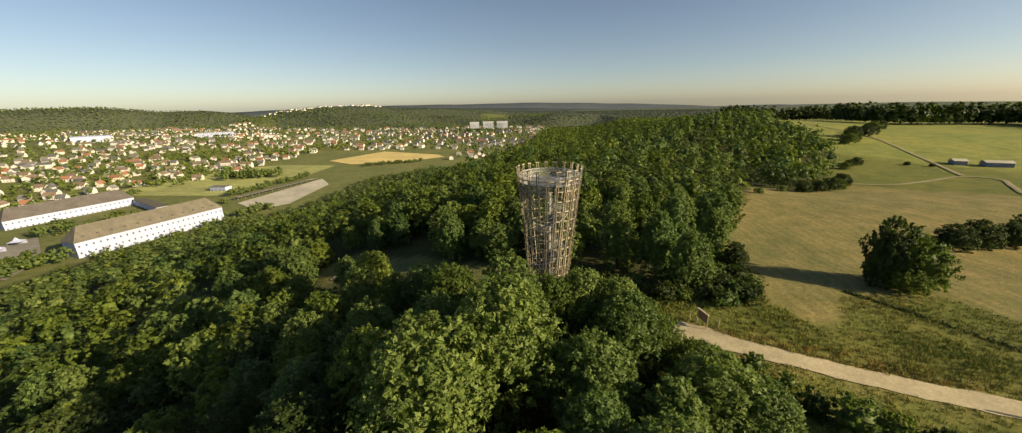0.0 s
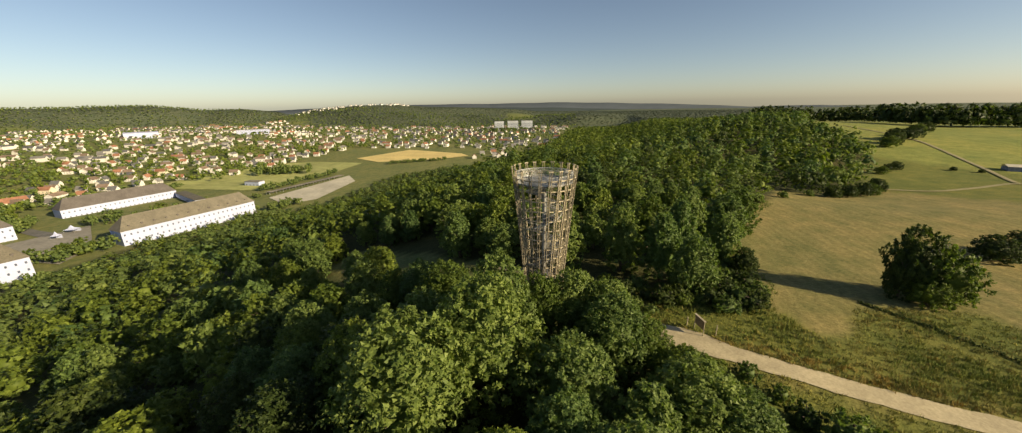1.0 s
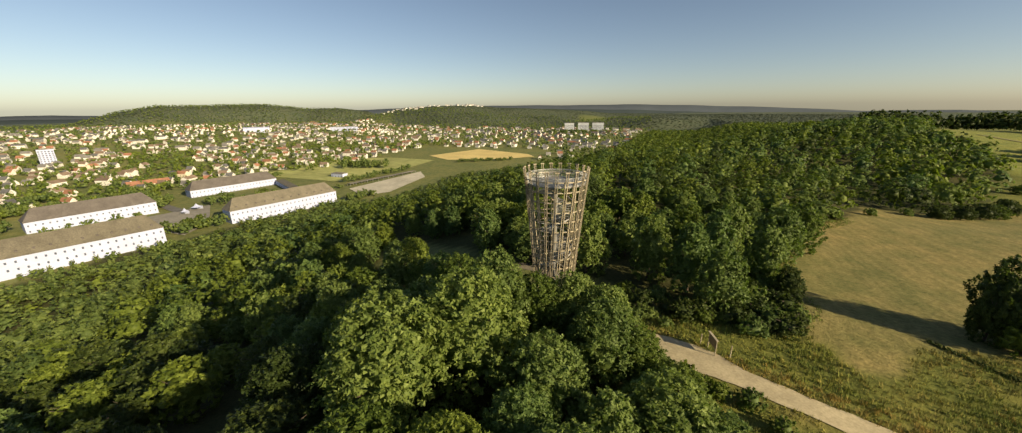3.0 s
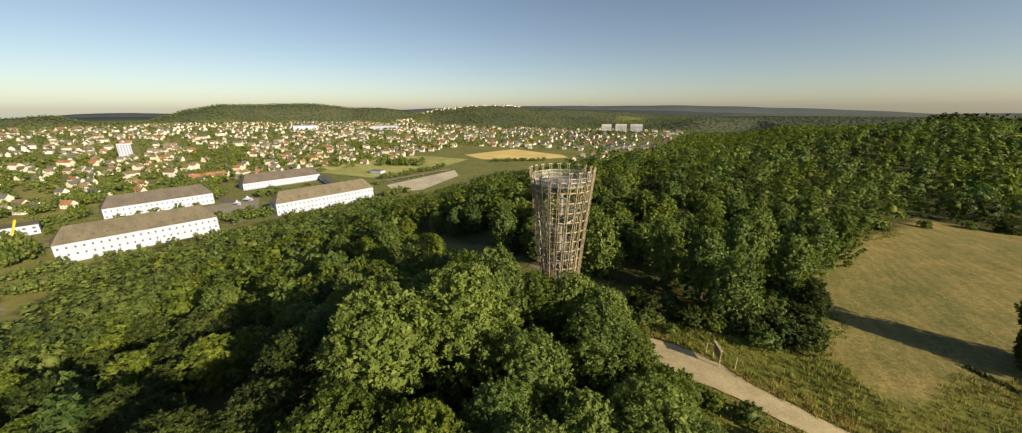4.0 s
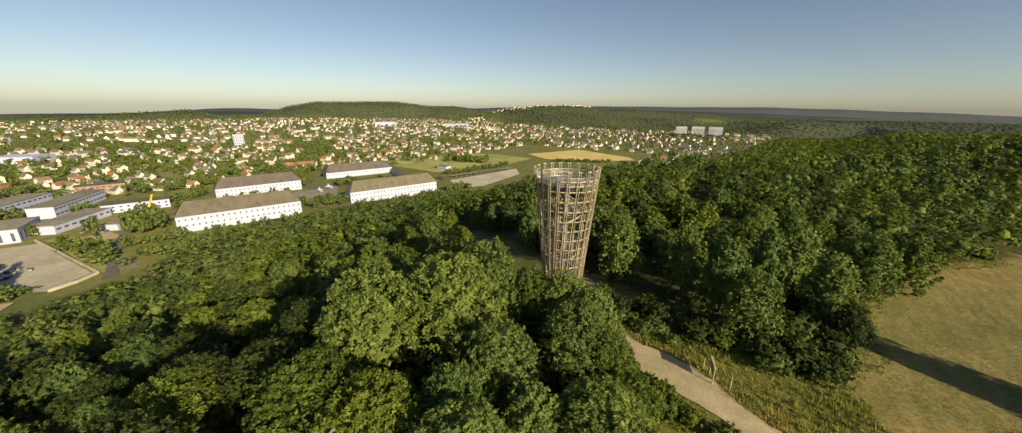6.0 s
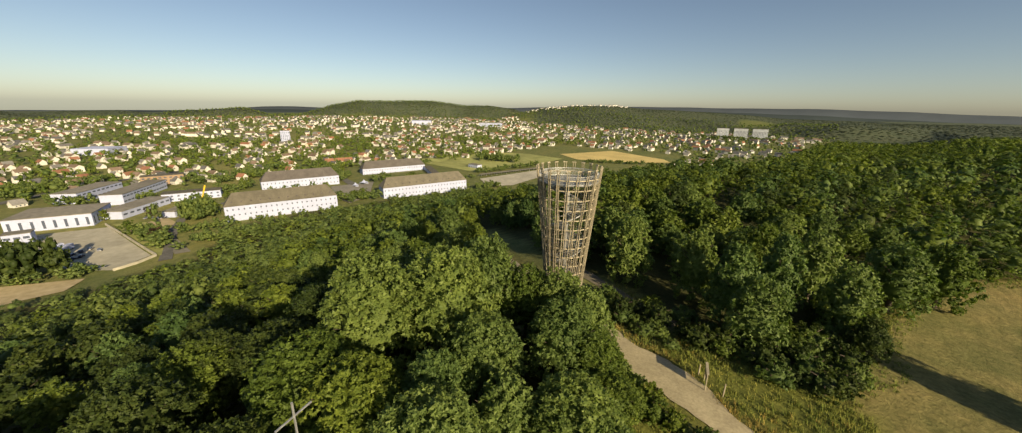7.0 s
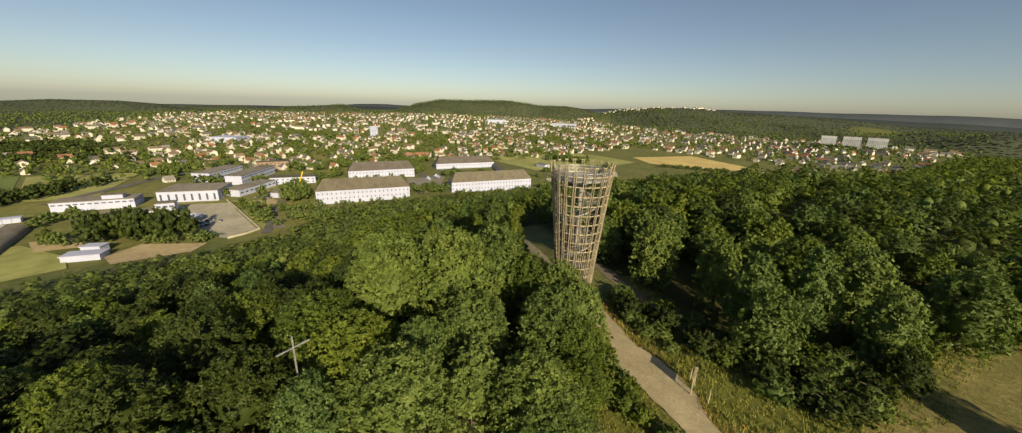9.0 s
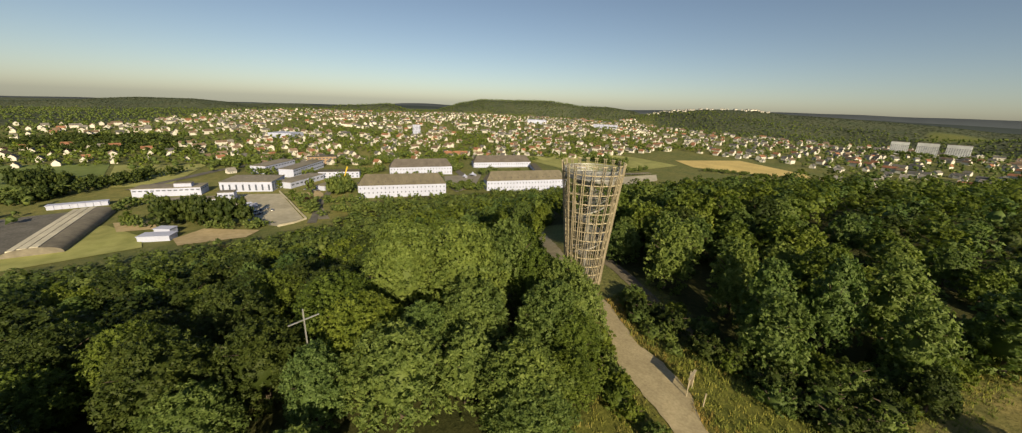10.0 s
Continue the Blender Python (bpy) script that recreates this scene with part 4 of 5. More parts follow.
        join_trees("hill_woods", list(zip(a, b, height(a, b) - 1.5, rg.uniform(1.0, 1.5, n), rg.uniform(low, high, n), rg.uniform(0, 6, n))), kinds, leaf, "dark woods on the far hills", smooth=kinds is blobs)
    # houses along the crest of the far hill
    hv, hf, qv, qf = [], [], [], []
    for k in range(64):
        az, r = radians(rg.uniform(-34.5, -20)), rg.uniform(2170, 2300)
        a, b = r * math.sin(az), r * math.cos(az)
        wv, wf, rv, rf = shapes[int(rg.choice(3, p=[0.4, 0.35, 0.25]))]
        m = pose(a, b, ground_z(a, b) + 1, 0, 0, rg.uniform(0, 180)) @ Matrix.Scale(0.7, 4)
        hf += [tuple(len(hv) + j for j in q) for q in wf]
        hv += [(m @ Vector(p))[:] for p in wv]
        qf += [tuple(len(qv) + j for j in q) for q in rf]
        qv += [(m @ Vector(p))[:] for p in rv]
    tagged(mesh_of("far_house_walls", hv, hf, WALLS[0]), "white walls of houses along the far hill's crest", "houses", kind="stuff")
    tagged(mesh_of("far_house_roofs", qv, qf, ROOFS[3]), "grey roofs of houses along the far hill's crest", "houses", kind="stuff")


def build_backdrop():
    """Ridges at the edge of sight; distance haze is put into their blue-grey colours."""
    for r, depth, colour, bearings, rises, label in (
            (4700, 140, (0.105, 0.125, 0.145), [-120, -100, -82, -76, -70, -66, -60, -35, -21, -11, 0, 9, 18, 26, 33, 38, 50, 75], [-0.8, -0.9, -0.95, -0.85, -0.45, -0.4, -0.6, -0.2, 0.12, 0.12, 0.12, -0.05, -0.42, -0.8, -0.72, -1.05, -1.2, -1.2], "far ridge on the horizon, haze in its blue-grey colour"),
            (4200, 160, (0.075, 0.096, 0.1), [-120, -90, -72, -64, -40, -10, 0, 8, 14, 20, 26, 34, 75], [-1.2, -1.3, -0.75, -0.8, -1.0, -0.35, -0.6, -0.85, -1.0, -1.1, -1.15, -1.3, -1.5], "wooded far ridge with haze put into its colour")):
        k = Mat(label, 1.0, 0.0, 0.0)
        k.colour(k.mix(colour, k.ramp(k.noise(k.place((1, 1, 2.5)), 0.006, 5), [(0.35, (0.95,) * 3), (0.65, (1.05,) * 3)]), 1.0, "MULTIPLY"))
        v, f = [], []
        A = np.arange(-120, 75.1, 0.25)
        for i, a in enumerate(A):
            z = 32 + r * math.tan(radians(float(np.interp(a, bearings, rises)))) + 1.5 * math.sin(a * 0.9) + 2 * math.sin(a * 0.37 + 1)
            for back, zz in ((-160, z - depth), (0, z), (90, z - depth)):
                v.append(((r + back) * math.sin(radians(a)), (r + back) * math.cos(radians(a)), zz))
            if i:
                b = 3 * i
                f += [(b - 3, b, b + 1, b - 2), (b - 2, b + 1, b + 2, b - 1)]
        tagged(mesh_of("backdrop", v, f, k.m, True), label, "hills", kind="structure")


build_backdrop()


build_town()


# ---- hilltop: bushes, meadow trees, sign, posts, bench, cross ----
def z_at(x, y):
    return ground_z(x, y)


def stand(src, x, y, sx, sz, turn, dz=-0.1):
    t = copy_thing(src, pose(x, y, z_at(x, y) + dz, 0, 0, turn))
    t.scale = (sx, sx, sz)
    return t


def drop_sources(obs):
    for o in obs:
        for c in (*o.children_recursive, o):
            bpy.data.objects.remove(c)


def build_hilltop_plants():
    rg = np.random.default_rng(31)
    shrubs = [make_tree(500 + k, 3.0, 1.9, 90, 2400, 0.16, (M_LEAF, M_LEAF_PALE, M_LEAF_DEEP)[k], ("green shrub in the rough grass", "pale green shrub beside the path", "dark green shrub at the wood's edge")[k], -0.1, "bush", "bush", "hilltop bushes") for k in range(3)]
    # along the north side of the path and the foot of the wood
    line = [(7.5, 58.5), (10.5, 56.6), (12.2, 54.2), (16.2, 52.2), (18.2, 53.6), (9, 56.5), (11.5, 55), (13.5, 53.4), (15.5, 53.8), (17.5, 51.6), (19.5, 52.5), (21.5, 50.6), (24, 53.5), (27, 55), (30, 54), (31.5, 57), (34.5, 58.6), (36.5, 62), (38.5, 66), (40.5, 70), (43.5, 78), (45, 84), (48, 90), (51.5, 97), (56, 106), (60, 113), (66, 120), (76, 128), (90, 138), (104, 146), (33, 51.5), (36, 54.5), (10, 58.5), (14, 57), (18, 56), (22, 55), (16, 60), (21, 59), (25, 58), (28.5, 58), (31, 60.5), (33.5, 63.5), (8, 60), (12.5, 55.5)]
    line += [(36.5, 55.5), (38.5, 58), (37.5, 53), (40, 60.5), (41.2, 63.5), (34.5, 53.2), (39.5, 55.5), (35.5, 57.5), (40.5, 57.8)]
    for k in range(46):
        ey = 52 + 68 * (k + rg.random()) / 46
        line.append((float(np.interp(ey, EDGE_Y, EDGE_X)) + rg.uniform(-4.5, 1.0), ey))
    for i, (x, y) in enumerate(line):
        s = rg.uniform(0.7, 1.25) * (0.8 if i < 12 else 1.0)
        stand(shrubs[1 if i < 12 else int(rg.integers(3))], x, y, s * 1.1, s, rg.uniform(0, 360))
    for x, y, s in ((33.5, 27.5, 1.35), (36, 26.2, 1.15), (31, 29.5, 1.0), (38.5, 24, 1.3), (30.5, 33, 0.7), (28.5, 36, 0.8), (42, 19, 1.2), (17, 42.3, 0.8), (18.5, 41, 0.75), (20.5, 39.8, 0.7), (22.5, 38.3, 0.9), (25.5, 36.5, 0.75), (23.5, 36.5, 0.9), (20, 37.5, 1.0), (14.5, 44.8, 0.8)):
        stand(shrubs[int(rg.integers(3))], x, y, s, s, rg.uniform(0, 360))
    # the large clump of trees standing in the meadow, and those behind it
    big = [make_tree(540 + k, 11, 5.2, 260, 9000, 0.27, (M_LEAF_DEEP, M_LEAF)[k], ("broad dark green tree standing in the mown meadow", "rounded green bush tree standing in the mown meadow")[k], -0.05, "meadow_tree", "tree", "trees in the meadow") for k in range(2)]
    for k, x, y, sx, sz in ((0, 66, 60.5, 0.84, 1.22), (1, 69.5, 58.5, 0.82, 0.95), (0, 64.2, 60, 0.5, 0.9), (1, 66, 57, 0.6, 0.5), (0, 72, 60, 0.55, 0.6)):
        stand(big[k], x, y, sx, sz, rg.uniform(0, 360))
    for x, y, sx, sz in ((99, 80, 0.8, 0.55), (106, 81.5, 0.85, 0.6), (113, 81, 0.8, 0.55), (120, 84, 0.9, 0.62), (128, 84, 0.9, 0.6)):
        stand(big[0], x, y, sx, sz, rg.uniform(0, 360))
    for x, y, s in ((119, 148, 0.62), (126, 151, 0.7), (132, 154, 0.6), (138, 160, 0.75), (112, 146, 0.6), (143, 166, 0.55)):
        stand(big[int(rg.integers(2))], x, y, s * 1.1, s * 0.75, rg.uniform(0, 360))
    # far hedges, bushes and the row of trees beyond the fields
    for x, y, s in ((222, 262, 0.9), (232, 272, 1.0), (243, 285, 1.1), (255, 290, 1.0), (268, 300, 1.1), (285, 318, 1.0), (300, 330, 1.1), (176, 203, 0.5), (183, 207, 0.55), (168, 196, 0.5), (208, 205, 0.28), (216, 200, 0.25), (236, 168, 0.25)):
        stand(big[int(rg.integers(2))], x, y, s * 1.15, s * 0.75, rg.uniform(0, 360))
    drop_sources(shrubs + big)
    kinds = [spray_crown(np.random.default_rng(560 + k), 14, 4.4, 26, 54, 1.63, 0.08, (0.0, 0.5, 0.2, 0.7)[k], 5, 0.3, 0.3) for k in range(4)]
    pl = []
    for a in np.arange(27, 62, 0.22):
        for row in range(3):
            r = 590 + 40 * math.sin(a * 0.4) + row * 14 + rg.uniform(-8, 8) + (70 if a < 38 else 0)
            x, y = r * math.sin(radians(a)), r * math.cos(radians(a))
            if wave(x, y, 60, 3) > -0.75:
                pl.append((x, y, z_at(x, y), rg.uniform(1.0, 1.7), rg.uniform(0.9, 1.7), rg.uniform(0, 6)))
    join_trees("far_tree_row", pl, kinds, M_LEAF_DEEP, "row of dark trees beyond the far fields")


build_hilltop_plants()


def grass_material(name, low, high):
    k = Mat(name, 0.85, 0.0, 0.2)
    k.colour(k.mix(k.ramp(k.island(), [(0.0, low), (1.0, high)]), k.ramp(k.noise(k.place(), 0.5, 3), [(0.3, (0.7, 0.8, 0.7)), (0.7, (1.3, 1.15, 1.0))]), 1.0, "MULTIPLY"))
    return k.m


def tufts(name, xs, ys, tall, material, label, rg, blades=7):
    """Grass tufts as one mesh of bent blades."""
    n = len(xs)
    z = height(xs, ys)
    P = np.repeat(np.stack([xs, ys, z], -1), blades, 0)
    m = len(P)
    P[:, :2] += rg.normal(size=(m, 2)) * 0.16
    a = rg.uniform(0, 6.28, m)
    h = tall * rg.uniform(0.5, 1.25, m)
    lean = rg.uniform(0.15, 0.6, m) * h
    side = np.stack([-np.sin(a), np.cos(a), np.zeros(m)], -1) * (0.025 + 0.02 * rg.random(m))[:, None]
    out = np.stack([np.cos(a), np.sin(a), np.zeros(m)], -1)
    tip = P + out * lean[:, None] + np.array([0, 0, 1]) * h[:, None]
    v = np.stack([P - side, P + side, tip], 1).reshape(-1, 3)
    f = np.arange(3 * m).reshape(m, 3)
    return tagged(new(name, raw_mesh(name, v, f, material)), label, "grass", kind="stuff")


def build_grass():
    rg = np.random.default_rng(41)

    def side(x, y):
        return (~in_wood(x, y)) & (track_distance(x, y) > track_half(x) - 0.1) & (x > 6) & (x < 78) & ((y < np.interp(x, HAY_X, HAY_Y)) | (x < np.interp(y, EDGE_Y, EDGE_X) + 4)) & (np.hypot(x - 4.9, y - 50) > 5)

    def strew(n, x0, x1, y0, y1, keep):
        a, b = rg.uniform(x0, x1, n), rg.uniform(y0, y1, n)
        ok = keep(a, b)
        return a[ok], b[ok]
    x, y = strew(16000, 4, 78, 8, 90, side)
    wx, wy = strew(14500, 4, 78, 18, 64, lambda a, b: side(a, b) & (rg.random(a.shape) < 0.78 - track_distance(a, b) / 26 + 0.6 * wave(a, b, 2.9, 2)) & (b > np.interp(a, [p[0] for p in TRACK], [p[1] for p in TRACK])))
    ripe = 0.5 * wave(wx, wy, 2.3, 6) + 0.5 * wave(wx, wy, 5.9, 2) + 0.5 * rg.normal(size=len(wx)) > 0.75 - 1.3 * (track_distance(wx, wy) < 4.4 + 1.2 * wave(wx, wy, 4.1, 3))
    tufts("weeds", wx[~ripe], wy[~ripe], 0.6, grass_material("tall green weeds", (0.125, 0.165, 0.036), (0.24, 0.27, 0.07)), "tall green weeds along the path's edge", rg, 9)
    tufts("ripe_weeds", wx[ripe], wy[ripe], 0.5, grass_material("tall ripe weeds", (0.24, 0.188, 0.058), (0.38, 0.288, 0.095)), "tall ripe ochre weeds along the path's edge", rg, 9)
    dry = wave(x, y, 3.1, 1) + 0.6 * wave(x, y, 7.5, 4) + 0.5 * rg.normal(size=len(x)) > 0.35
    mx, my = strew(9000, 36, 80, 40, 130, lambda a, b: (b > np.interp(a, HAY_X, HAY_Y) - 1) & (a < np.interp(b, EDGE_Y, EDGE_X) + 6.5 + 1.5 * wave(a, b, 5, 1)) & (a > np.interp(b, EDGE_Y, EDGE_X) - 3))
    tufts("edge_grass", mx, my, 0.4, grass_material("lush edge grass", (0.1, 0.145, 0.03), (0.2, 0.245, 0.06)), "lush green grass between the wood and the mown hay", rg, 8)
    tufts("green_grass", x[~dry], y[~dry], 0.34, grass_material("rough green grass", (0.15, 0.18, 0.04), (0.32, 0.32, 0.09)), "rough green grass beside the gravel path", rg)
    tufts("dry_grass", x[dry], y[dry], 0.5, grass_material("dry seeding grass", (0.19, 0.18, 0.055), (0.3, 0.27, 0.09)), "tall dry seeding grass beside the gravel path", rg)


build_grass()


def log_piece(bm, a, b, r, n=10):
    a, b = Vector(a), Vector(b)
    d = (b - a).normalized()
    s = d.orthogonal().normalized()
    u = d.cross(s)
    rings = [[bm.verts.new(p + (s * math.cos(j * 2 * math.pi / n) + u * math.sin(j * 2 * math.pi / n)) * r * k) for j in range(n)] for p, k in ((a, 1.0), (a.lerp(b, 0.5), 0.96), (b, 0.9))]
    for x, y in zip(rings, rings[1:]):
        for j in range(n):
            bm.faces.new((x[j], x[(j + 1) % n], y[(j + 1) % n], y[j]))
    bm.faces.new(rings[0][::-1])
    bm.faces.new(rings[-1])
    return bm


M_BOARD = grainy("weathered brown board", (0.12, 0.095, 0.065), (0.2, 0.165, 0.115), 4, 0.8)


def build_small_things():
    # information board: two posts and a panel, its plane running from the path's edge away from the sun's side
    x, y = 26.6, 45.3
    root = tagged(new("information_board"), "wooden information board on two posts beside the path", "sign")
    root.matrix_basis = pose(x, y, z_at(x, y), 0, 0, 103)
    for px in (-1.0, 1.0):
        part("post", log_piece(bmesh.new(), (px, 0, -0.5), (px, 0, 2.35), 0.07), M_WOOD, root)
    part("panel", box(bmesh.new(), -0.92, -0.03, 1.0, 0.92, 0.03, 2.3), M_BOARD, root, "flat weathered brown notice panel")
    part("cap", box(bmesh.new(), -1.15, -0.14, 2.351, 1.15, 0.14, 2.41), M_WOOD, root)
    for (x, y, h, lab) in ((28.6, 44.6, 1.7, "short pale wooden post in the grass"), (25.6, 47.0, 1.5, "weathered wooden post in the dry grass")):
        p = part("post", log_piece(bmesh.new(), (0, 0, -0.4), (0.05, 0, h), 0.08), M_WOOD)
        p.name = "wooden_post"
        p.location = (x, y, z_at(x, y))
        tagged(p, lab, "post")
    p = part("bollard", log_piece(bmesh.new(), (0, 0, -0.3), (0, 0, 1.4), 0.14, 12), M_BARK)
    p.location = (52.6, 29.9, z_at(52.6, 29.9))
    tagged(p, "dark wooden bollard at the path's edge", "bollard")
    # bench
    x, y = 17.6, 42.9
    root = tagged(new("bench"), "dark weathered plank bench beside the path", "bench")
    root.matrix_basis = pose(x, y, z_at(x, y), 0, 0, 152)
    for k in range(3):
        part("seat_plank", box(bmesh.new(), -0.9, -0.24 + 0.165 * k, 0.42, 0.9, -0.09 + 0.165 * k, 0.465), M_BARK, root)
    for k in range(2):
        part("back_plank", box(bmesh.new(), -0.9, 0.28, 0.58 + 0.18 * k, 0.9, 0.32, 0.72 + 0.18 * k), M_BARK, root)
    for px in (-0.7, 0.7):
        part("leg", box(bmesh.new(), px - 0.06, -0.22, -0.2, px + 0.06, 0.24, 0.419), M_STEEL, root)
        part("back_post", box(bmesh.new(), px - 0.04, 0.325, -0.2, px + 0.04, 0.37, 0.95), M_STEEL, root)
    # summit cross rising from the trees
    x, y = 5.9, 10.5
    root = tagged(new("summit_cross"), "slender pale metal cross rising from the treetops", "cross")
    root.matrix_basis = pose(x, y, z_at(x, y), 0, 0, 107)
    top = 12.3 - z_at(x, y)
    part("upright", box(bmesh.new(), -0.055, -0.055, -0.5, 0.055, 0.055, top), M_STEEL, root)
    part("arm", box(bmesh.new(), -1.45, -0.055, top - 1.2, -0.057, 0.055, top - 1.1), M_STEEL, root)
    part("arm", box(bmesh.new(), 0.057, -0.055, top - 1.2, 1.45, 0.055, top - 1.1), M_STEEL, root)


build_small_things()

M_TRACK = grainy("trodden farm track", (0.21, 0.185, 0.095), (0.3, 0.262, 0.145), 1.5, 0.95, big=0.1)

# far tracks over the open land, a dark leafy strip and a little farm yard
ribbon("track", [(142, 166), (160, 160), (207, 177), (215, 168), (181, 134), (160, 90)], 1.8, M_TRACK, 0.3, "dusty farm track round the mown meadow", "track", 3)
ribbon("track", [(207, 177), (227, 211), (253, 272), (262, 310), (275, 380)], 2.0, M_TRACK, 0.35, "dusty farm track beside the green field", "track", 3)


def build_hedge():
    rg = np.random.default_rng(77)
    pts = [(56.3, 57.2), (59, 53.2), (61.5, 49.6), (65.2, 42.4), (68, 36)]
    v, f = crown_arrays(rg, 0.8, 0.7, 5, 90, 0.12, -0.2)
    pl = []
    for (ax, ay), (bx, by) in zip(pts, pts[1:]):
        for t in np.arange(0, 1, 0.07):
            x, y = ax + (bx - ax) * t, ay + (by - ay) * t
            pl.append((x + rg.normal() * 0.1, y, z_at(x, y) - 0.05, rg.uniform(0.6, 0.9), rg.uniform(0.4, 0.7), rg.uniform(0, 6)))
    join_trees("uncut_strip", pl, [(v, f)], M_LEAF_DEEP, "low dark leafy strip across the grass", "weeds")


build_hedge()


# ---- the valley near the hill ----
def patch(name, poly, material, label, category, lift=0.35, cuts=3):
    """A sheet laid on the ground inside a polygon."""
    bm = bmesh.new()
    bm.faces.new([bm.verts.new((x, y, 0)) for x, y in poly])
    bmesh.ops.triangulate(bm, faces=bm.faces[:])
    bmesh.ops.subdivide_edges(bm, edges=bm.edges[:], cuts=cuts, use_grid_fill=True)
    for q in bm.verts:
        q.co.z = z_at(q.co.x, q.co.y) + lift
    bmesh.ops.recalc_face_normals(bm, faces=bm.faces[:])
    if sum(q.normal.z for q in bm.faces) < 0:
        bmesh.ops.reverse_faces(bm, faces=bm.faces[:])
    return tagged(part(name, bm, material), label, category, kind="structure")


M_WHEAT = grainy("ripe wheat", (0.52, 0.4, 0.15), (0.66, 0.52, 0.22), 0.25, 0.95, big=0.1)
M_LAWN = grainy("valley grass", (0.25, 0.27, 0.085), (0.38, 0.38, 0.14), 0.12, 0.95, big=0.2)
M_CONCRETE = grainy("pale yard concrete", (0.4, 0.37, 0.29), (0.54, 0.5, 0.4), 0.25, 0.95, big=0.15)
M_PAVING = grainy("worn asphalt", (0.2, 0.185, 0.155), (0.3, 0.28, 0.235), 0.4, 0.95, big=0.12)
M_PANEL = grainy("pale facade panels", (0.46, 0.49, 0.53), (0.57, 0.6, 0.64), 0.2, 0.85, bump=0.05)
M_EARTH = grainy("bare earth", (0.38, 0.3, 0.17), (0.52, 0.42, 0.26), 0.3, 0.95)
M_FLATROOF = grainy("flat felt roof", (0.17, 0.155, 0.13), (0.27, 0.245, 0.2), 0.35, 0.95, vary=0.15)
M_BRICK = grainy("brown brick", (0.26, 0.18, 0.12), (0.38, 0.27, 0.18), 1.0, 0.9)
M_YELLOW = grainy("yellow paint", (0.65, 0.42, 0.03), (0.75, 0.52, 0.06), 2, 0.5)
M_TARP = grainy("blue tarpaulin", (0.12, 0.14, 0.19), (0.2, 0.22, 0.28), 1.5, 0.6)

M_FIELD = grainy("green crop", (0.12, 0.17, 0.045), (0.18, 0.23, 0.065), 0.1, 0.95, big=0.1)
patch("wheat_field", [(-336, 640), (-282, 762), (-159, 704), (-140, 672), (-181, 634), (-277, 597)], M_WHEAT, "ripe golden wheat field", "field", 0.5)
patch("grass_field", [(-480, 395), (-465, 560), (-390, 600), (-300, 590), (-300, 480), (-318, 385)], M_LAWN, "open green grassland in the valley", "field", 0.3)
patch("car_park", [(-285, 352), (-247, 324), (-229, 348), (-236, 440), (-264, 478)], M_CONCRETE, "large empty pale car park", "car park", 0.4)
patch("plaza", [(-372, 205), (-368, 255), (-300, 205), (-284, 176), (-322, 180)], M_PAVING, "grey asphalt yard between the barracks", "yard", 0.4)
patch("yard", [(-362, -2), (-349, 31), (-257, 37), (-244, 20), (-262, 6), (-310, -4)], M_CONCRETE, "pale concrete works yard", "yard", 0.4)
patch("yard", [(-282, 47), (-280, 54), (-246, 53), (-248, 46)], M_PAVING, "worn grey asphalt turning place", "yard", 0.4)
patch("grass_field", [(-356, 34), (-345, 50), (-285, 46), (-246, 44), (-254, 39.5)], M_LAWN, "mown grass strip beside the works yard", "lawn", 0.42)
patch("grass_field", [(-300, -110), (-300, -72), (-262, -50), (-236, -46), (-226, -100)], M_LAWN, "mown grass beside the hangar", "lawn", 0.38)
patch("dirt_patch", [(-340, 46), (-352, 62), (-325, 64), (-316, 50)], M_EARTH, "bare sandy earth beside the works", "earth", 0.4)
patch("dirt_patch", [(-246, -34), (-262, -20), (-240, 10), (-226, 2), (-228, -30)], M_EARTH, "bare sandy earth at the wood's foot", "earth", 0.5)
patch("dirt_patch", [(-305, -70), (-300, -50), (-276, -44), (-280, -64)], M_EARTH, "bare brown earth", "earth", 0.4)
patch("parking_ground", [(-352, -97), (-345, -150), (-240, -150), (-252, -104)], M_ASPHALT, "dark asphalt lorry park", "yard", 0.4)
patch("grass_field", [(-640, -260), (-605, -125), (-500, -112), (-455, -165), (-470, -260)], M_FIELD, "flat green field in the valley", "field", 0.3)
patch("grass_field", [(-585, -118), (-560, -30), (-430, -55), (-440, -100)], M_LAWN, "rough grassland behind the works", "field", 0.35)
ribbon("road", [(-640, 340), (-504, 284), (-407, 239), (-365, 228)], 9, M_ASPHALT, 0.45, "grey asphalt road between the houses and barracks", "road", 8)
ribbon("road", [(-240, 40), (-302, 56), (-345, 72), (-366, 82), (-372, 135), (-362, 200)], 6, M_ASPHALT, 0.5, "grey asphalt works road", "road", 6)
ribbon("road", [(-420, -80), (-505, -20), (-560, 40), (-600, 130)], 10, M_ASPHALT, 0.5, "asphalt road leading to the town", "road", 8)
ribbon("footway", [(-262, 205), (-246, 245), (-236, 285)], 4, M_EARTH, 0.45, "sandy garden footway", "path", 5)


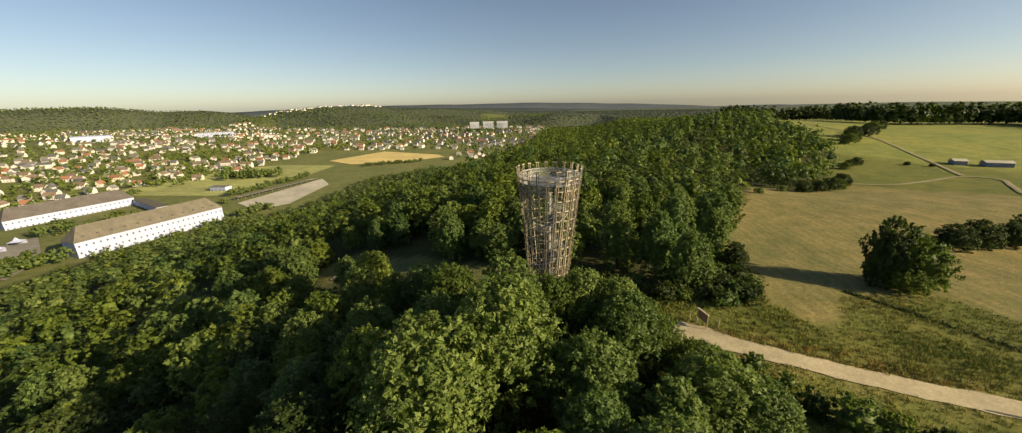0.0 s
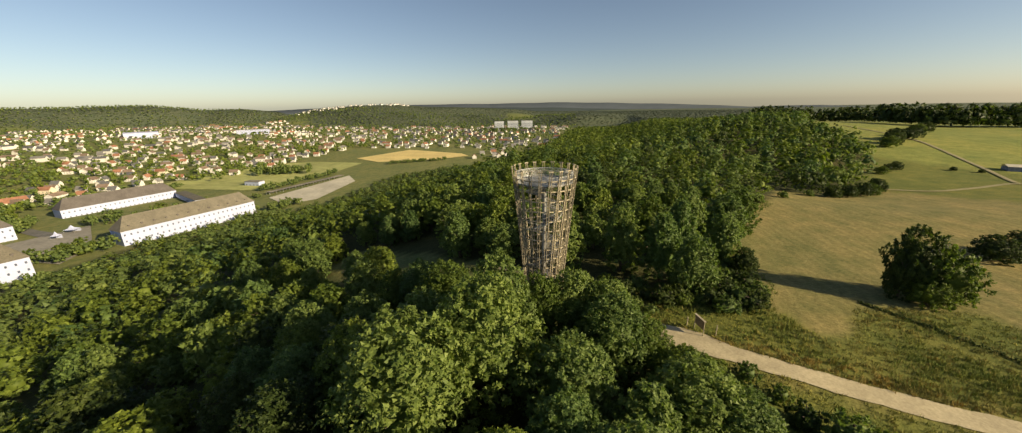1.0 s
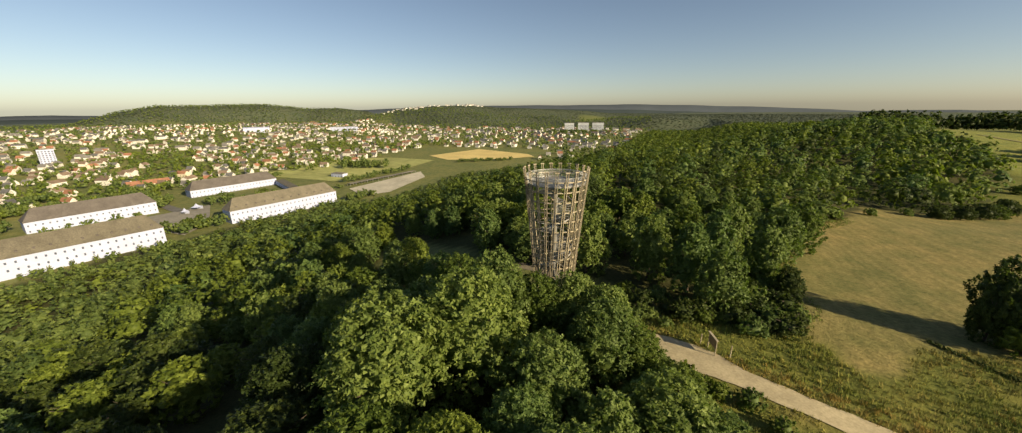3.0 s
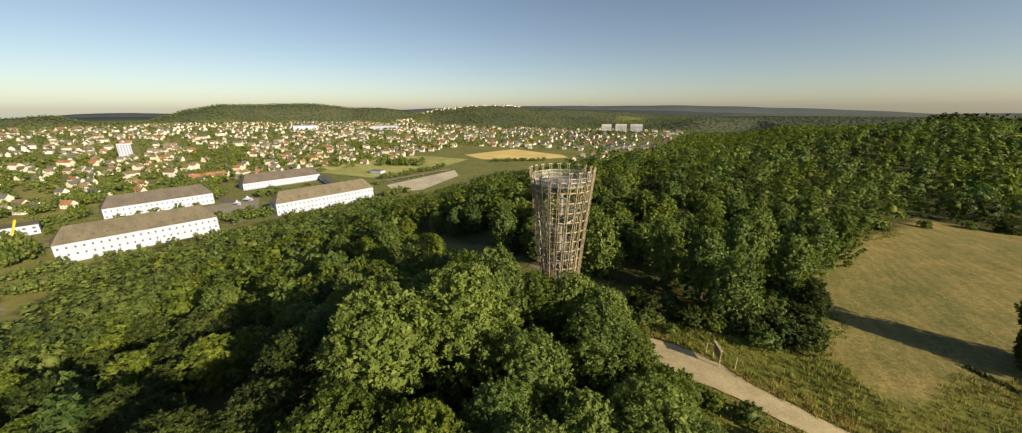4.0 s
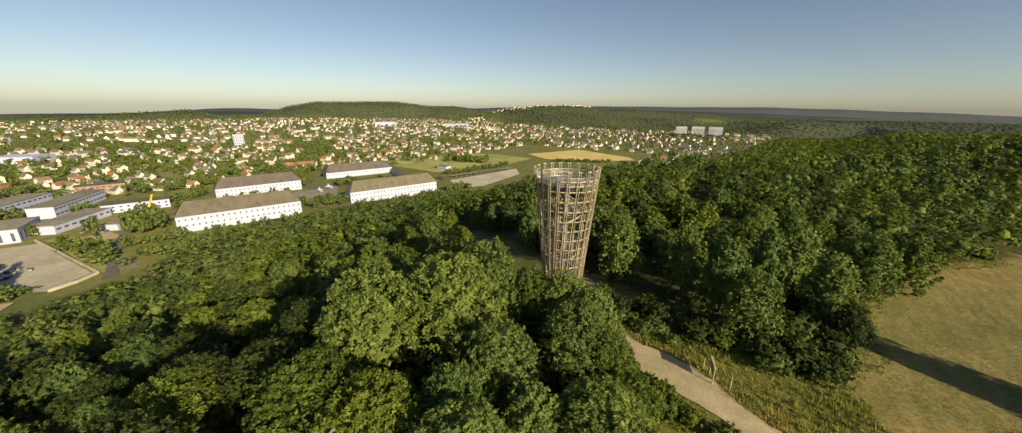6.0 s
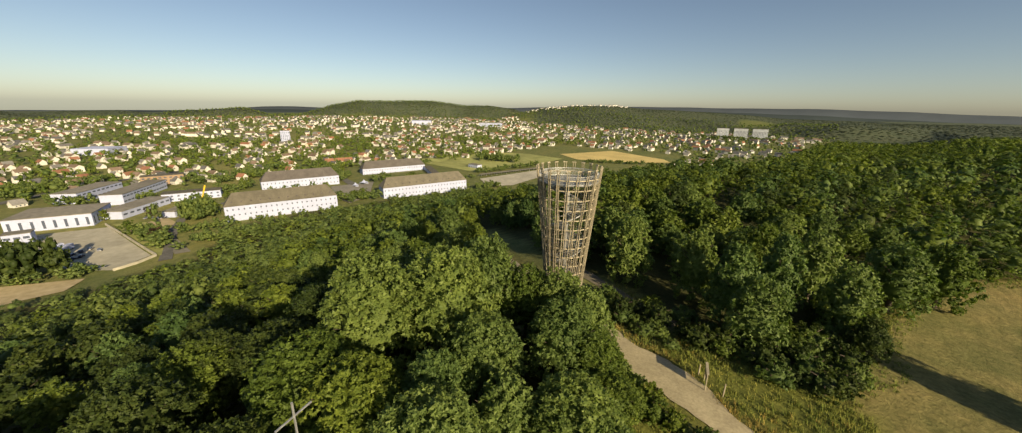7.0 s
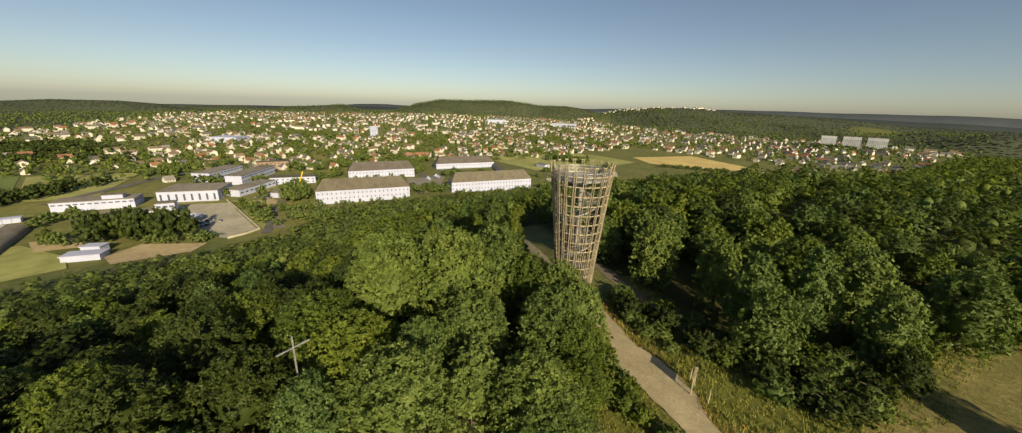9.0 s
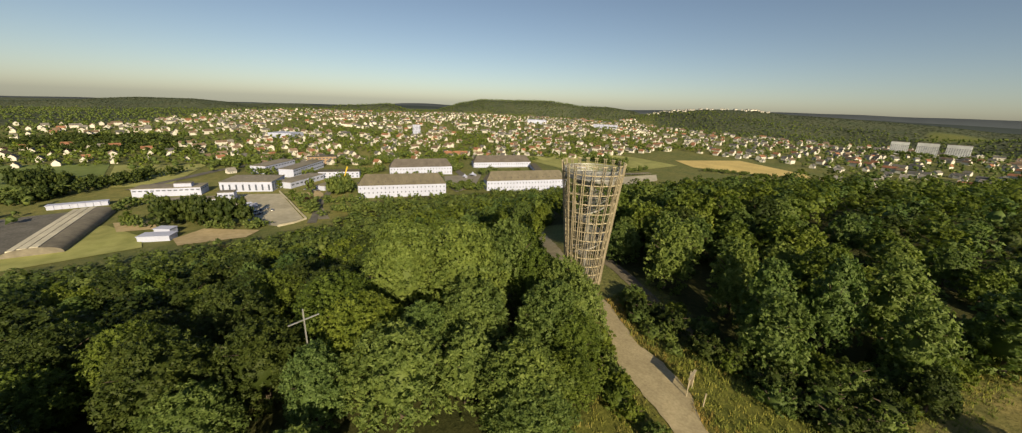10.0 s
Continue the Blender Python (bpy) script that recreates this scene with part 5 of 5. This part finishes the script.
def build_yard_wall():
    """Low pale concrete wall that bounds the works yard."""
    bm = bmesh.new()
    line = [(-359, 30.5), (-320, 34), (-285, 36.5), (-254, 38.8), (-247, 30), (-243.5, 20)]
    for (ax, ay), (bx, by) in zip(line, line[1:]):
        za, zb = ground_z(ax, ay), ground_z(bx, by)
        beam(bm, (ax, ay, za + 0.3), (bx, by, zb + 0.3), 0.7, 2.2)
    return tagged(part("yard_wall", bm, M_CONCRETE), "low pale concrete wall round the works yard", "wall", kind="structure")


build_yard_wall()


def block(kind, ax, ay, bx, by, depth, H, label, wall=None, roof=None, n=0, win=(1.2, 1.4), sill=0.5, base=None, category="building"):
    """A flat-roofed building; a to b is its front, with its depth to the left of that way."""
    turn, L = facing(ax, ay, bx, by)
    z = (min(z_at(ax, ay), z_at(bx, by)) if base is None else base)
    root = tagged(new(kind), label, category)
    root.matrix_basis = pose(ax, ay, z, 0, 0, turn)
    part("wall", box(bmesh.new(), 0, 0, -2, L, depth, H), wall or M_WHITE, root)
    bm = bmesh.new()
    box(bm, -0.4, -0.4, H + 0.004, L + 0.4, depth + 0.4, H + 0.35)
    part("roof", bm, roof or M_FLATROOF, root, "flat felt roof")
    if n:
        wm = bmesh.new()
        box(wm, -win[0] / 2, -0.06, 0, win[0] / 2, 0.1, win[1])
        first = None
        rows = [sill] if not isinstance(sill, tuple) else sill
        for zz in rows:
            for k in range(n):
                o = part("window", wm, M_GLASS, root) if first is None else new("window", first)
                first = o.data
                o.parent = root
                o.matrix_basis = pose((k + 0.5) * L / n, 0, zz, 0, 0, 0)
        if depth > 9:
            for k in range(max(2, int(depth / (L / n)))):
                o = new("window", first)
                o.parent = root
                o.matrix_basis = pose(L, (k + 0.5) * depth / max(2, int(depth / (L / n))), rows[-1], 0, 0, 90)
    return root


block("works_hall", -381, -14, -364, 25.5, 34, 9, "white works hall with tall dark windows and a flat roof", n=8, win=(1.5, 5.5), sill=1.2)
block("school_wing", -460, 26, -503, 60, 18, 9, "white flat-roofed school wing with window bands", n=10, win=(3.4, 1.2), sill=(2.0, 6.2))
block("school_wing", -427, 50, -485, 90, 16, 9, "white flat-roofed school wing with window bands", n=14, win=(3.6, 1.2), sill=(2.0, 6.2))
block("school_wing", -369, 41, -404, 76, 16, 6, "low white school wing with a brown flat roof", n=8, win=(3.6, 1.3), sill=2.6)
block("workshop", -412, 72, -398, 112, 14, 7, "long white workshop with small windows", n=9, win=(1.6, 1.3), sill=(1.2, 4.2), roof=M_SLATE)
block("shed", -346, 67, -360, 81, 9, 4.5, "small pale flat-roofed shed", n=3)
block("office", -342, -50, -332, -8, 11, 4.2, "white flat-roofed office with a dark fascia", n=9, win=(2.6, 1.6), sill=1.2)
block("office_tower", -334, -14, -331.5, -3, 8.5, 9, "small white stacked office block", n=3, win=(2.6, 1.4), sill=(2, 5.8))
block("depot", -387, -73, -375, -27, 18, 7, "long pale depot with a band of windows under the roof", n=12, win=(2.6, 0.9), sill=4.6)
block("rooftop_room", -382, -45, -379, -33, 6, 3, "white plant room on the depot roof", base=z_at(-383, -45) + 7.36)
block("pavilion", -250, -50, -244, -35, 8, 3.2, "low white flat-roofed pavilion", roof=M_WHITE)
block("pavilion", -262, -44, -257, -36, 6, 4, "low white flat-roofed pavilion", roof=M_WHITE)
block("apartment_house", -512, 75, -504, 109, 13, 10, "brown brick apartment house with white balconies", wall=M_BRICK, roof=M_SLATE, n=8, win=(2.2, 1.3), sill=(1.2, 4.2, 7.2))
block("link_building", -392, 352, -337, 320, 9, 5, "low grey-roofed link building between the barracks", roof=M_SLATE, n=6)
block("white_pavilion", -362, 412, -342, 410, 9, 5, "small white pavilion on the grass", n=4)
block("great_hall", -1085, 880, -1040, 932, 60, 15, "large white windowless trade hall", roof=M_WHITE)
block("great_hall", -919, 1052, -853, 1106, 40, 14, "large white hospital block", n=20, win=(2, 1.6), sill=(3, 7, 11))
block("great_hall", -860, 53, -828, 90, 40, 10, "large white market hall", roof=M_WHITE)
block("high_rise", -176, 1285, -145, 1289, 16, 29, "grey high-rise apartment block", wall=M_PANEL, n=9, win=(2, 1.5), sill=tuple(range(3, 23, 3)))
block("high_rise", -132, 1289, -97, 1293, 16, 30, "grey high-rise apartment block", wall=M_PANEL, n=10, win=(2, 1.5), sill=tuple(range(3, 24, 3)))
block("high_rise", -86, 1294, -49, 1296, 16, 30, "grey high-rise apartment block", wall=M_PANEL, n=10, win=(2, 1.5), sill=tuple(range(3, 24, 3)))
block("high_rise", -845, 348, -838, 364, 14, 25, "white tower block in the town", n=5, win=(2, 1.5), sill=tuple(range(3, 23, 3)))
for k in range(8):
    block("garage", -365 - 0.1 * k, -115 + k * 4.0, -365.1 - 0.1 * k, -115 + k * 4.0 + 3.8, 6, 3.0, "white flat-roofed lorry garage in a row", roof=M_WHITE, category="garage")
for x, y, z, w in ((-1214, 2398, 45, 14), (-1190, 2412, 46, 12), (-1135, 2437, 46, 14), (-1160, 2420, 46, 10), (-1300, 2340, 40, 12), (-1060, 2470, 46, 10)):
    block("hill_block", x, y, x + w, y + w * 0.4, 10, 14, "white apartment block on the far hilltop", base=z_at(x, y))


M_CREAM = grainy("cream roof sheets", (0.5, 0.47, 0.38), (0.62, 0.58, 0.48), 0.5, 0.7, bump=0.05)


def build_hangar():
    """Long low hangar with a ribbed dark roof and pale roof-light strips."""
    root = tagged(new("hangar"), "long dark low hangar with pale roof-light strips", "hangar")
    turn, L = facing(-340, -86, -250, -90)
    root.matrix_basis = pose(-340, -86, z_at(-300, -88), 0, 0, turn)
    bm = bmesh.new()
    n = 24
    prof = [(11.5 * math.cos(math.pi * j / n), 5.0 * math.sin(math.pi * j / n) ** 0.6) for j in range(n + 1)]
    rows = [[bm.verts.new((x, -a, b)) for a, b in prof] for x in (0, L)]
    for j in range(n):
        bm.faces.new((rows[0][j], rows[0][j + 1], rows[1][j + 1], rows[1][j]))
    bm.faces.new(rows[0])
    bm.faces.new(rows[1][::-1])
    part("shell", bm, M_FLATROOF, root)
    for off in (-7.4, -3.3, 0.8):
        z = 5.0 * math.sin(math.acos(off / 11.5)) ** 0.6
        part("roof_light", box(bmesh.new(), 0.5, off - 1.65, z - 0.5, L - 0.5, off + 1.65, z + 0.22), M_CREAM, root, "pale roof-light strip")


build_hangar()


def build_carport():
    root = tagged(new("carport"), "long open carport with a dark flat roof", "carport")
    turn, L = facing(-296, 365, -268, 468)
    root.matrix_basis = pose(-296, 365, z_at(-285, 410), 0, 0, turn)
    part("roof", box(bmesh.new(), 0, -3, 2.9, L, 3, 3.25), M_FLATROOF, root)
    for k in range(14):
        for s in (-2.6, 2.6):
            part("post", box(bmesh.new(), k * L / 13 - 0.12 + (0.15 if k == 0 else -0.15 if k == 13 else 0), s - 0.12, -0.5, k * L / 13 + 0.12 + (0.15 if k == 0 else -0.15 if k == 13 else 0), s + 0.12, 2.899), M_STEEL, root)


build_carport()


def build_tent(x, y, s):
    root = tagged(new("party_tent"), "white peaked marquee tent", "tent", "white marquee tents")
    root.matrix_basis = pose(x, y, z_at(x, y) + 0.4, 0, 0, 20)
    bm = bmesh.new()
    base = [bm.verts.new((a * s, b * s, 2.3)) for a, b in ((-1, -1), (1, -1), (1, 1), (-1, 1))]
    mid = [bm.verts.new((a * s * 0.35, b * s * 0.35, 3.4)) for a, b in ((-1, -1), (1, -1), (1, 1), (-1, 1))]
    tip = bm.verts.new((0, 0, 5.6))
    for j in range(4):
        k = (j + 1) % 4
        bm.faces.new((base[j], base[k], mid[k], mid[j]))
        bm.faces.new((mid[j], mid[k], tip))
    part("canopy", bm, M_WHITE, root)
    for a, b in ((-1, -1), (1, -1), (1, 1), (-1, 1)):
        part("pole", box(bmesh.new(), a * s * 0.97 - 0.06, b * s * 0.97 - 0.06, -0.6, a * s * 0.97 + 0.06, b * s * 0.97 + 0.06, 2.29), M_STEEL, root)
    part("side_wall", box(bmesh.new(), -s * 0.9, s * 0.9, -0.4, s * 0.9, s * 0.93, 2.25), M_WHITE, root)


for x, y, w in ((-361, 238, 3.4), (-352, 222, 2.2)):
    build_tent(x, y, w)


def build_crane():
    root = tagged(new("crane_boom"), "slanting yellow crane boom among the trees", "crane")
    root.matrix_basis = pose(-339, 81, z_at(-339, 81), 0, 0, 100)
    part("chassis", box(bmesh.new(), -3.5, -1.2, 0.5, 3.5, 1.2, 1.6), M_YELLOW, root)
    part("cab", box(bmesh.new(), 1.5, -1.1, 1.604, 3.3, 1.1, 3.0), M_YELLOW, root)
    for px in (-2.4, 0, 2.4):
        for s in (-1.35, 1.35):
            part("wheel", log_piece(bmesh.new(), (px, s - 0.14, 0.55), (px, s + 0.14, 0.55), 0.56, 14), M_BARK, root)
    bm = bmesh.new()
    beam(bm, (-1, 0, 1.7), (7, 0, 23), 0.8, 0.8)
    part("boom", bm, M_YELLOW, root)


build_crane()


def make_vehicle(name, L, W, H, paint, label, van=True):
    """Small parked vehicle with body, glass and wheels."""
    root = tagged(new(name), label, "vehicle", "vehicles in the works yard")
    bm = bmesh.new()
    box(bm, -L / 2, -W / 2, 0.35, L / 2, W / 2, H * (0.97 if van else 0.55))
    bmesh.ops.bevel(bm, geom=bm.edges[:], offset=0.12, segments=2, affect="EDGES")
    part("body", bm, paint, root)
    if not van:
        bm = bmesh.new()
        box(bm, -L * 0.3, -W * 0.44, H * 0.551, L * 0.22, W * 0.44, H)
        bmesh.ops.bevel(bm, geom=bm.edges[:], offset=0.15, segments=2, affect="EDGES")
        part("cabin", bm, M_GLASS, root)
    else:
        part("windscreen", box(bmesh.new(), L / 2 - 0.1, -W * 0.42, H * 0.55, L / 2 + 0.03, W * 0.42, H * 0.88), M_GLASS, root)
    for px in (-L * 0.32, L * 0.32):
        for s in (-1, 1):
            part("wheel", log_piece(bmesh.new(), (px, s * W / 2 - 0.1, 0.36), (px, s * W / 2 + 0.1, 0.36), 0.36, 12), M_BARK, root)
    return root


def build_vehicles():
    rg = np.random.default_rng(9)
    van = make_vehicle("lorry", 8, 2.5, 3.4, M_WHITE, "white box lorry parked in the works yard")
    car = make_vehicle("car", 4.4, 1.8, 1.5, grainy("dark blue car paint", (0.03, 0.04, 0.08), (0.05, 0.06, 0.11), 3, 0.3), "dark blue car parked in the works yard", False)
    pale = make_vehicle("car", 4.4, 1.8, 1.5, grainy("silver car paint", (0.4, 0.4, 0.42), (0.5, 0.5, 0.52), 3, 0.3, 0.3), "silver car parked in the works yard", False)
    for src, pts in ((van, ((-306, 8), (-312, 4), (-300, 3))), (car, ((-283, 8), (-287, 5), (-284, 12), (-279, 7), (-291, 9), (-295, 13))), (pale, ((-297, 17), (-290, 20), (-349, 58), (-352, 55), (-356, 52)))):
        for x, y in pts:
            copy_thing(src, pose(x, y, z_at(x, y) + 0.42, 0, 0, rg.uniform(0, 360)))
    drop_sources([van, car, pale])
    # farm shelter on the far side of the meadow
    for x, y, L, paint, lab in ((246, 198, 10, M_TARP, "low farm shelter with a pale sheet roof"), (234, 205, 5, M_TARP, "low covered hay stack beside the track")):
        root = tagged(new("farm_shelter"), lab, "shelter")
        root.matrix_basis = pose(x, y, z_at(x, y), 0, 0, -25)
        part("store", box(bmesh.new(), -L / 2, -3, -1, L / 2, 3, 2.0), paint, root, "blue tarpaulin sides")
        bm = bmesh.new()
        for s in (-1, 1):
            ids = [bm.verts.new(p) for p in ((-L / 2 - 0.4, 0, 3.0), (L / 2 + 0.4, 0, 3.0), (L / 2 + 0.4, s * 3.4, 2.05), (-L / 2 - 0.4, s * 3.4, 2.05))]
            bm.faces.new(ids)
        part("roof", bm, M_CONCRETE, root, "pale sheet roof")


build_vehicles()


def build_valley_plants():
    rg = np.random.default_rng(61)
    cone = [make_tree(600 + k, 5, 1.5, 40, 300, 0.33, M_LEAF, "small conical garden tree along the white barracks", -0.05, "garden_tree", "tree", "garden trees at the barracks") for k in range(2)]
    for (ax, ay, bx, by, n) in ((-276, 207, -249, 291, 12), (-295, 86, -272, 158, 8)):
        for k in range(n):
            x, y = ax + (bx - ax) * (k + 0.5) / n, ay + (by - ay) * (k + 0.5) / n
            stand(cone[k % 2], x + rg.uniform(1, 3), y, rg.uniform(0.8, 1.3), rg.uniform(0.7, 1.25), rg.uniform(0, 360))
    gold = make_tree(620, 4, 2.6, 40, 300, 0.4, M_LEAF_GOLD, "golden yellow shrub in the barracks garden", -0.1, "bush", "bush", "garden trees at the barracks")
    for x, y in ((-262, 212), (-258, 220), (-266, 206), (-250, 246), (-262, 200)):
        stand(gold, x, y, rg.uniform(0.6, 1.2), rg.uniform(0.6, 1), rg.uniform(0, 360))
    drop_sources(cone + [gold])
    kinds = [crown_arrays(np.random.default_rng(640 + k), 10, 4.4, 9, 60, 1.0, 0.08, None, (0.3, 0.45)) for k in range(5)]
    pl, deep, dark = [], [], False

    def tree(x, y, sx, sz):
        (deep if dark else pl).append((x, y, z_at(x, y) - 0.3, sx, sz, rg.uniform(0, 6)))

    def row(ax, ay, bx, by, n, sx=1.0, sz=1.0, wide=3.0):
        for k in range(n):
            t = (k + rg.uniform(0.1, 0.9)) / n
            tree(ax + (bx - ax) * t + rg.normal() * wide, ay + (by - ay) * t + rg.normal() * wide, sx * rg.uniform(0.75, 1.25), sz * rg.uniform(0.75, 1.25))

    row(-316, 378, -290, 500, 34, 0.8, 0.75, 2.5)           # hedge behind the carport
    row(-402, 490, -343, 496, 26, 1.1, 1.25, 7)             # clump on the grassland
    row(-250, 580, -170, 622, 30, 0.8, 0.6, 3)              # hedge before the wheat
    dark = True
    row(-288, -40, -262, 1, 34, 1.2, 1.75, 4.5)            # tall clump by the works
    row(-304, -42, -286, -8, 18, 1.1, 1.4, 4)
    row(-760, -215, -690, -60, 60, 1.5, 1.0, 16)            # woods before the far houses
    row(-860, -260, -800, -90, 70, 1.7, 1.1, 22)
    row(-930, -240, -880, -110, 60, 1.7, 1.1, 20)
    row(-390, -140, -500, -62, 60, 1.0, 1.1, 7)             # belt behind the garages
    row(-440, -120, -490, -165, 40, 1.2, 1.5, 9)
    dark = False
    row(-260, -20, -252, 20, 10, 0.7, 0.6, 4)
    row(-312, 42, -268, 46, 22, 1.0, 0.85, 3)                # trees between yards
    row(-325, 62, -345, 92, 26, 1.0, 1.5, 6)               # round the crane
    row(-300, 60, -290, 84, 10, 0.8, 0.7, 4)
    row(-372, 140, -366, 200, 12, 0.8, 0.8, 4)
    row(-330, 180, -285, 178, 9, 0.9, 0.8, 4)
    row(-296, 186, -288, 204, 9, 1.0, 0.9, 3)               # by the plaza
    row(-360, 262, -318, 300, 14, 0.9, 0.9, 6)              # between the blocks
    row(-425, 240, -470, 262, 16, 0.9, 0.9, 5)
    row(-400, 225, -430, 262, 14, 0.8, 0.9, 4)
    row(-250, 200, -232, 300, 40, 0.8, 0.6, 8)              # garden trees before the barracks
    row(-268, 80, -246, 170, 36, 0.8, 0.6, 8)
    row(-262, 60, -250, 90, 16, 0.9, 0.7, 6)
    row(-400, -128, -440, -240, 60, 1.1, 0.95, 9)
    row(-345, -72, -360, -60, 8, 0.9, 0.9, 4)
    row(-288, -52, -292, -60, 5, 0.8, 0.7, 3)
    row(-530, -20, -590, 60, 40, 0.9, 0.8, 8)
    row(-420, 120, -440, 60, 12, 0.8, 0.7, 5)
    row(-420, 118, -424, 145, 10, 0.9, 0.9, 4)
    row(-500, 125, -470, 250, 40, 0.9, 0.9, 12)
    row(-480, 300, -430, 370, 26, 0.9, 0.8, 10)
    row(-340, 330, -300, 345, 14, 0.7, 0.5, 5)
    row(-480, 120, -560, 240, 40, 0.9, 0.9, 10)
    row(-478, 250, -540, 330, 40, 0.9, 0.9, 12)
    row(-446, 20, -520, 20, 26, 0.9, 0.8, 6)
    row(-600, -30, -560, 50, 30, 0.9, 0.9, 9)
    row(-430, 372, -440, 400, 14, 0.9, 0.8, 5)
    row(-250, 300, -236, 335, 18, 0.8, 0.7, 5)
    row(-200, 1258, -30, 1272, 40, 1.5, 1.0, 7)
    # single trees that stand free among the buildings
    lone = [make_tree(660 + k, 12, 4.6, 70, 900, 0.6, (M_LEAF, M_LEAF_PALE, M_LEAF_PLUM)[k], ("rounded green tree standing among the valley buildings", "tall pale green tree beside the yellow crane", "dark purple-leaved tree beside the works yard")[k], 0.03, "valley_tree", "tree", "single trees in the valley") for k in range(3)]
    for k, x, y, sx, sz in ((1, -346, 82, 1.35, 1.6), (1, -336, 72, 1.1, 1.2), (0, -330, 88, 1.0, 1.1), (0, -374, 32, 0.8, 0.8), (2, -366, 56, 0.9, 0.7), (2, -288, 46, 1.4, 0.8), (0, -318, 38, 1.3, 0.9), (0, -422, 140, 1.1, 1.2), (0, -428, 146, 0.9, 1.0), (0, -292, 195, 1.6, 1.0), (0, -300, 190, 1.1, 0.8), (1, -358, 262, 1.3, 1.15), (0, -348, 296, 1.4, 0.85), (0, -384, 112, 0.8, 0.7), (1, -392, 122, 0.8, 0.8), (0, -440, 244, 1.1, 0.9), (0, -462, 240, 1.0, 0.9), (0, -452, 262, 1.2, 1.0), (1, -405, 232, 0.8, 0.8), (0, -312, 182, 0.9, 0.7), (0, -296, -60, 1.0, 0.9)):
        stand(lone[k], x, y, sx, sz, rg.uniform(0, 360))
    drop_sources(lone)
    join_trees("valley_trees", deep, kinds, M_LEAF_DEEP, "dark green clumps and belts of trees round the works")
    join_trees("valley_trees", pl, kinds, M_LEAF_TOWN, "green trees and hedges round the barracks and works")


build_valley_plants()
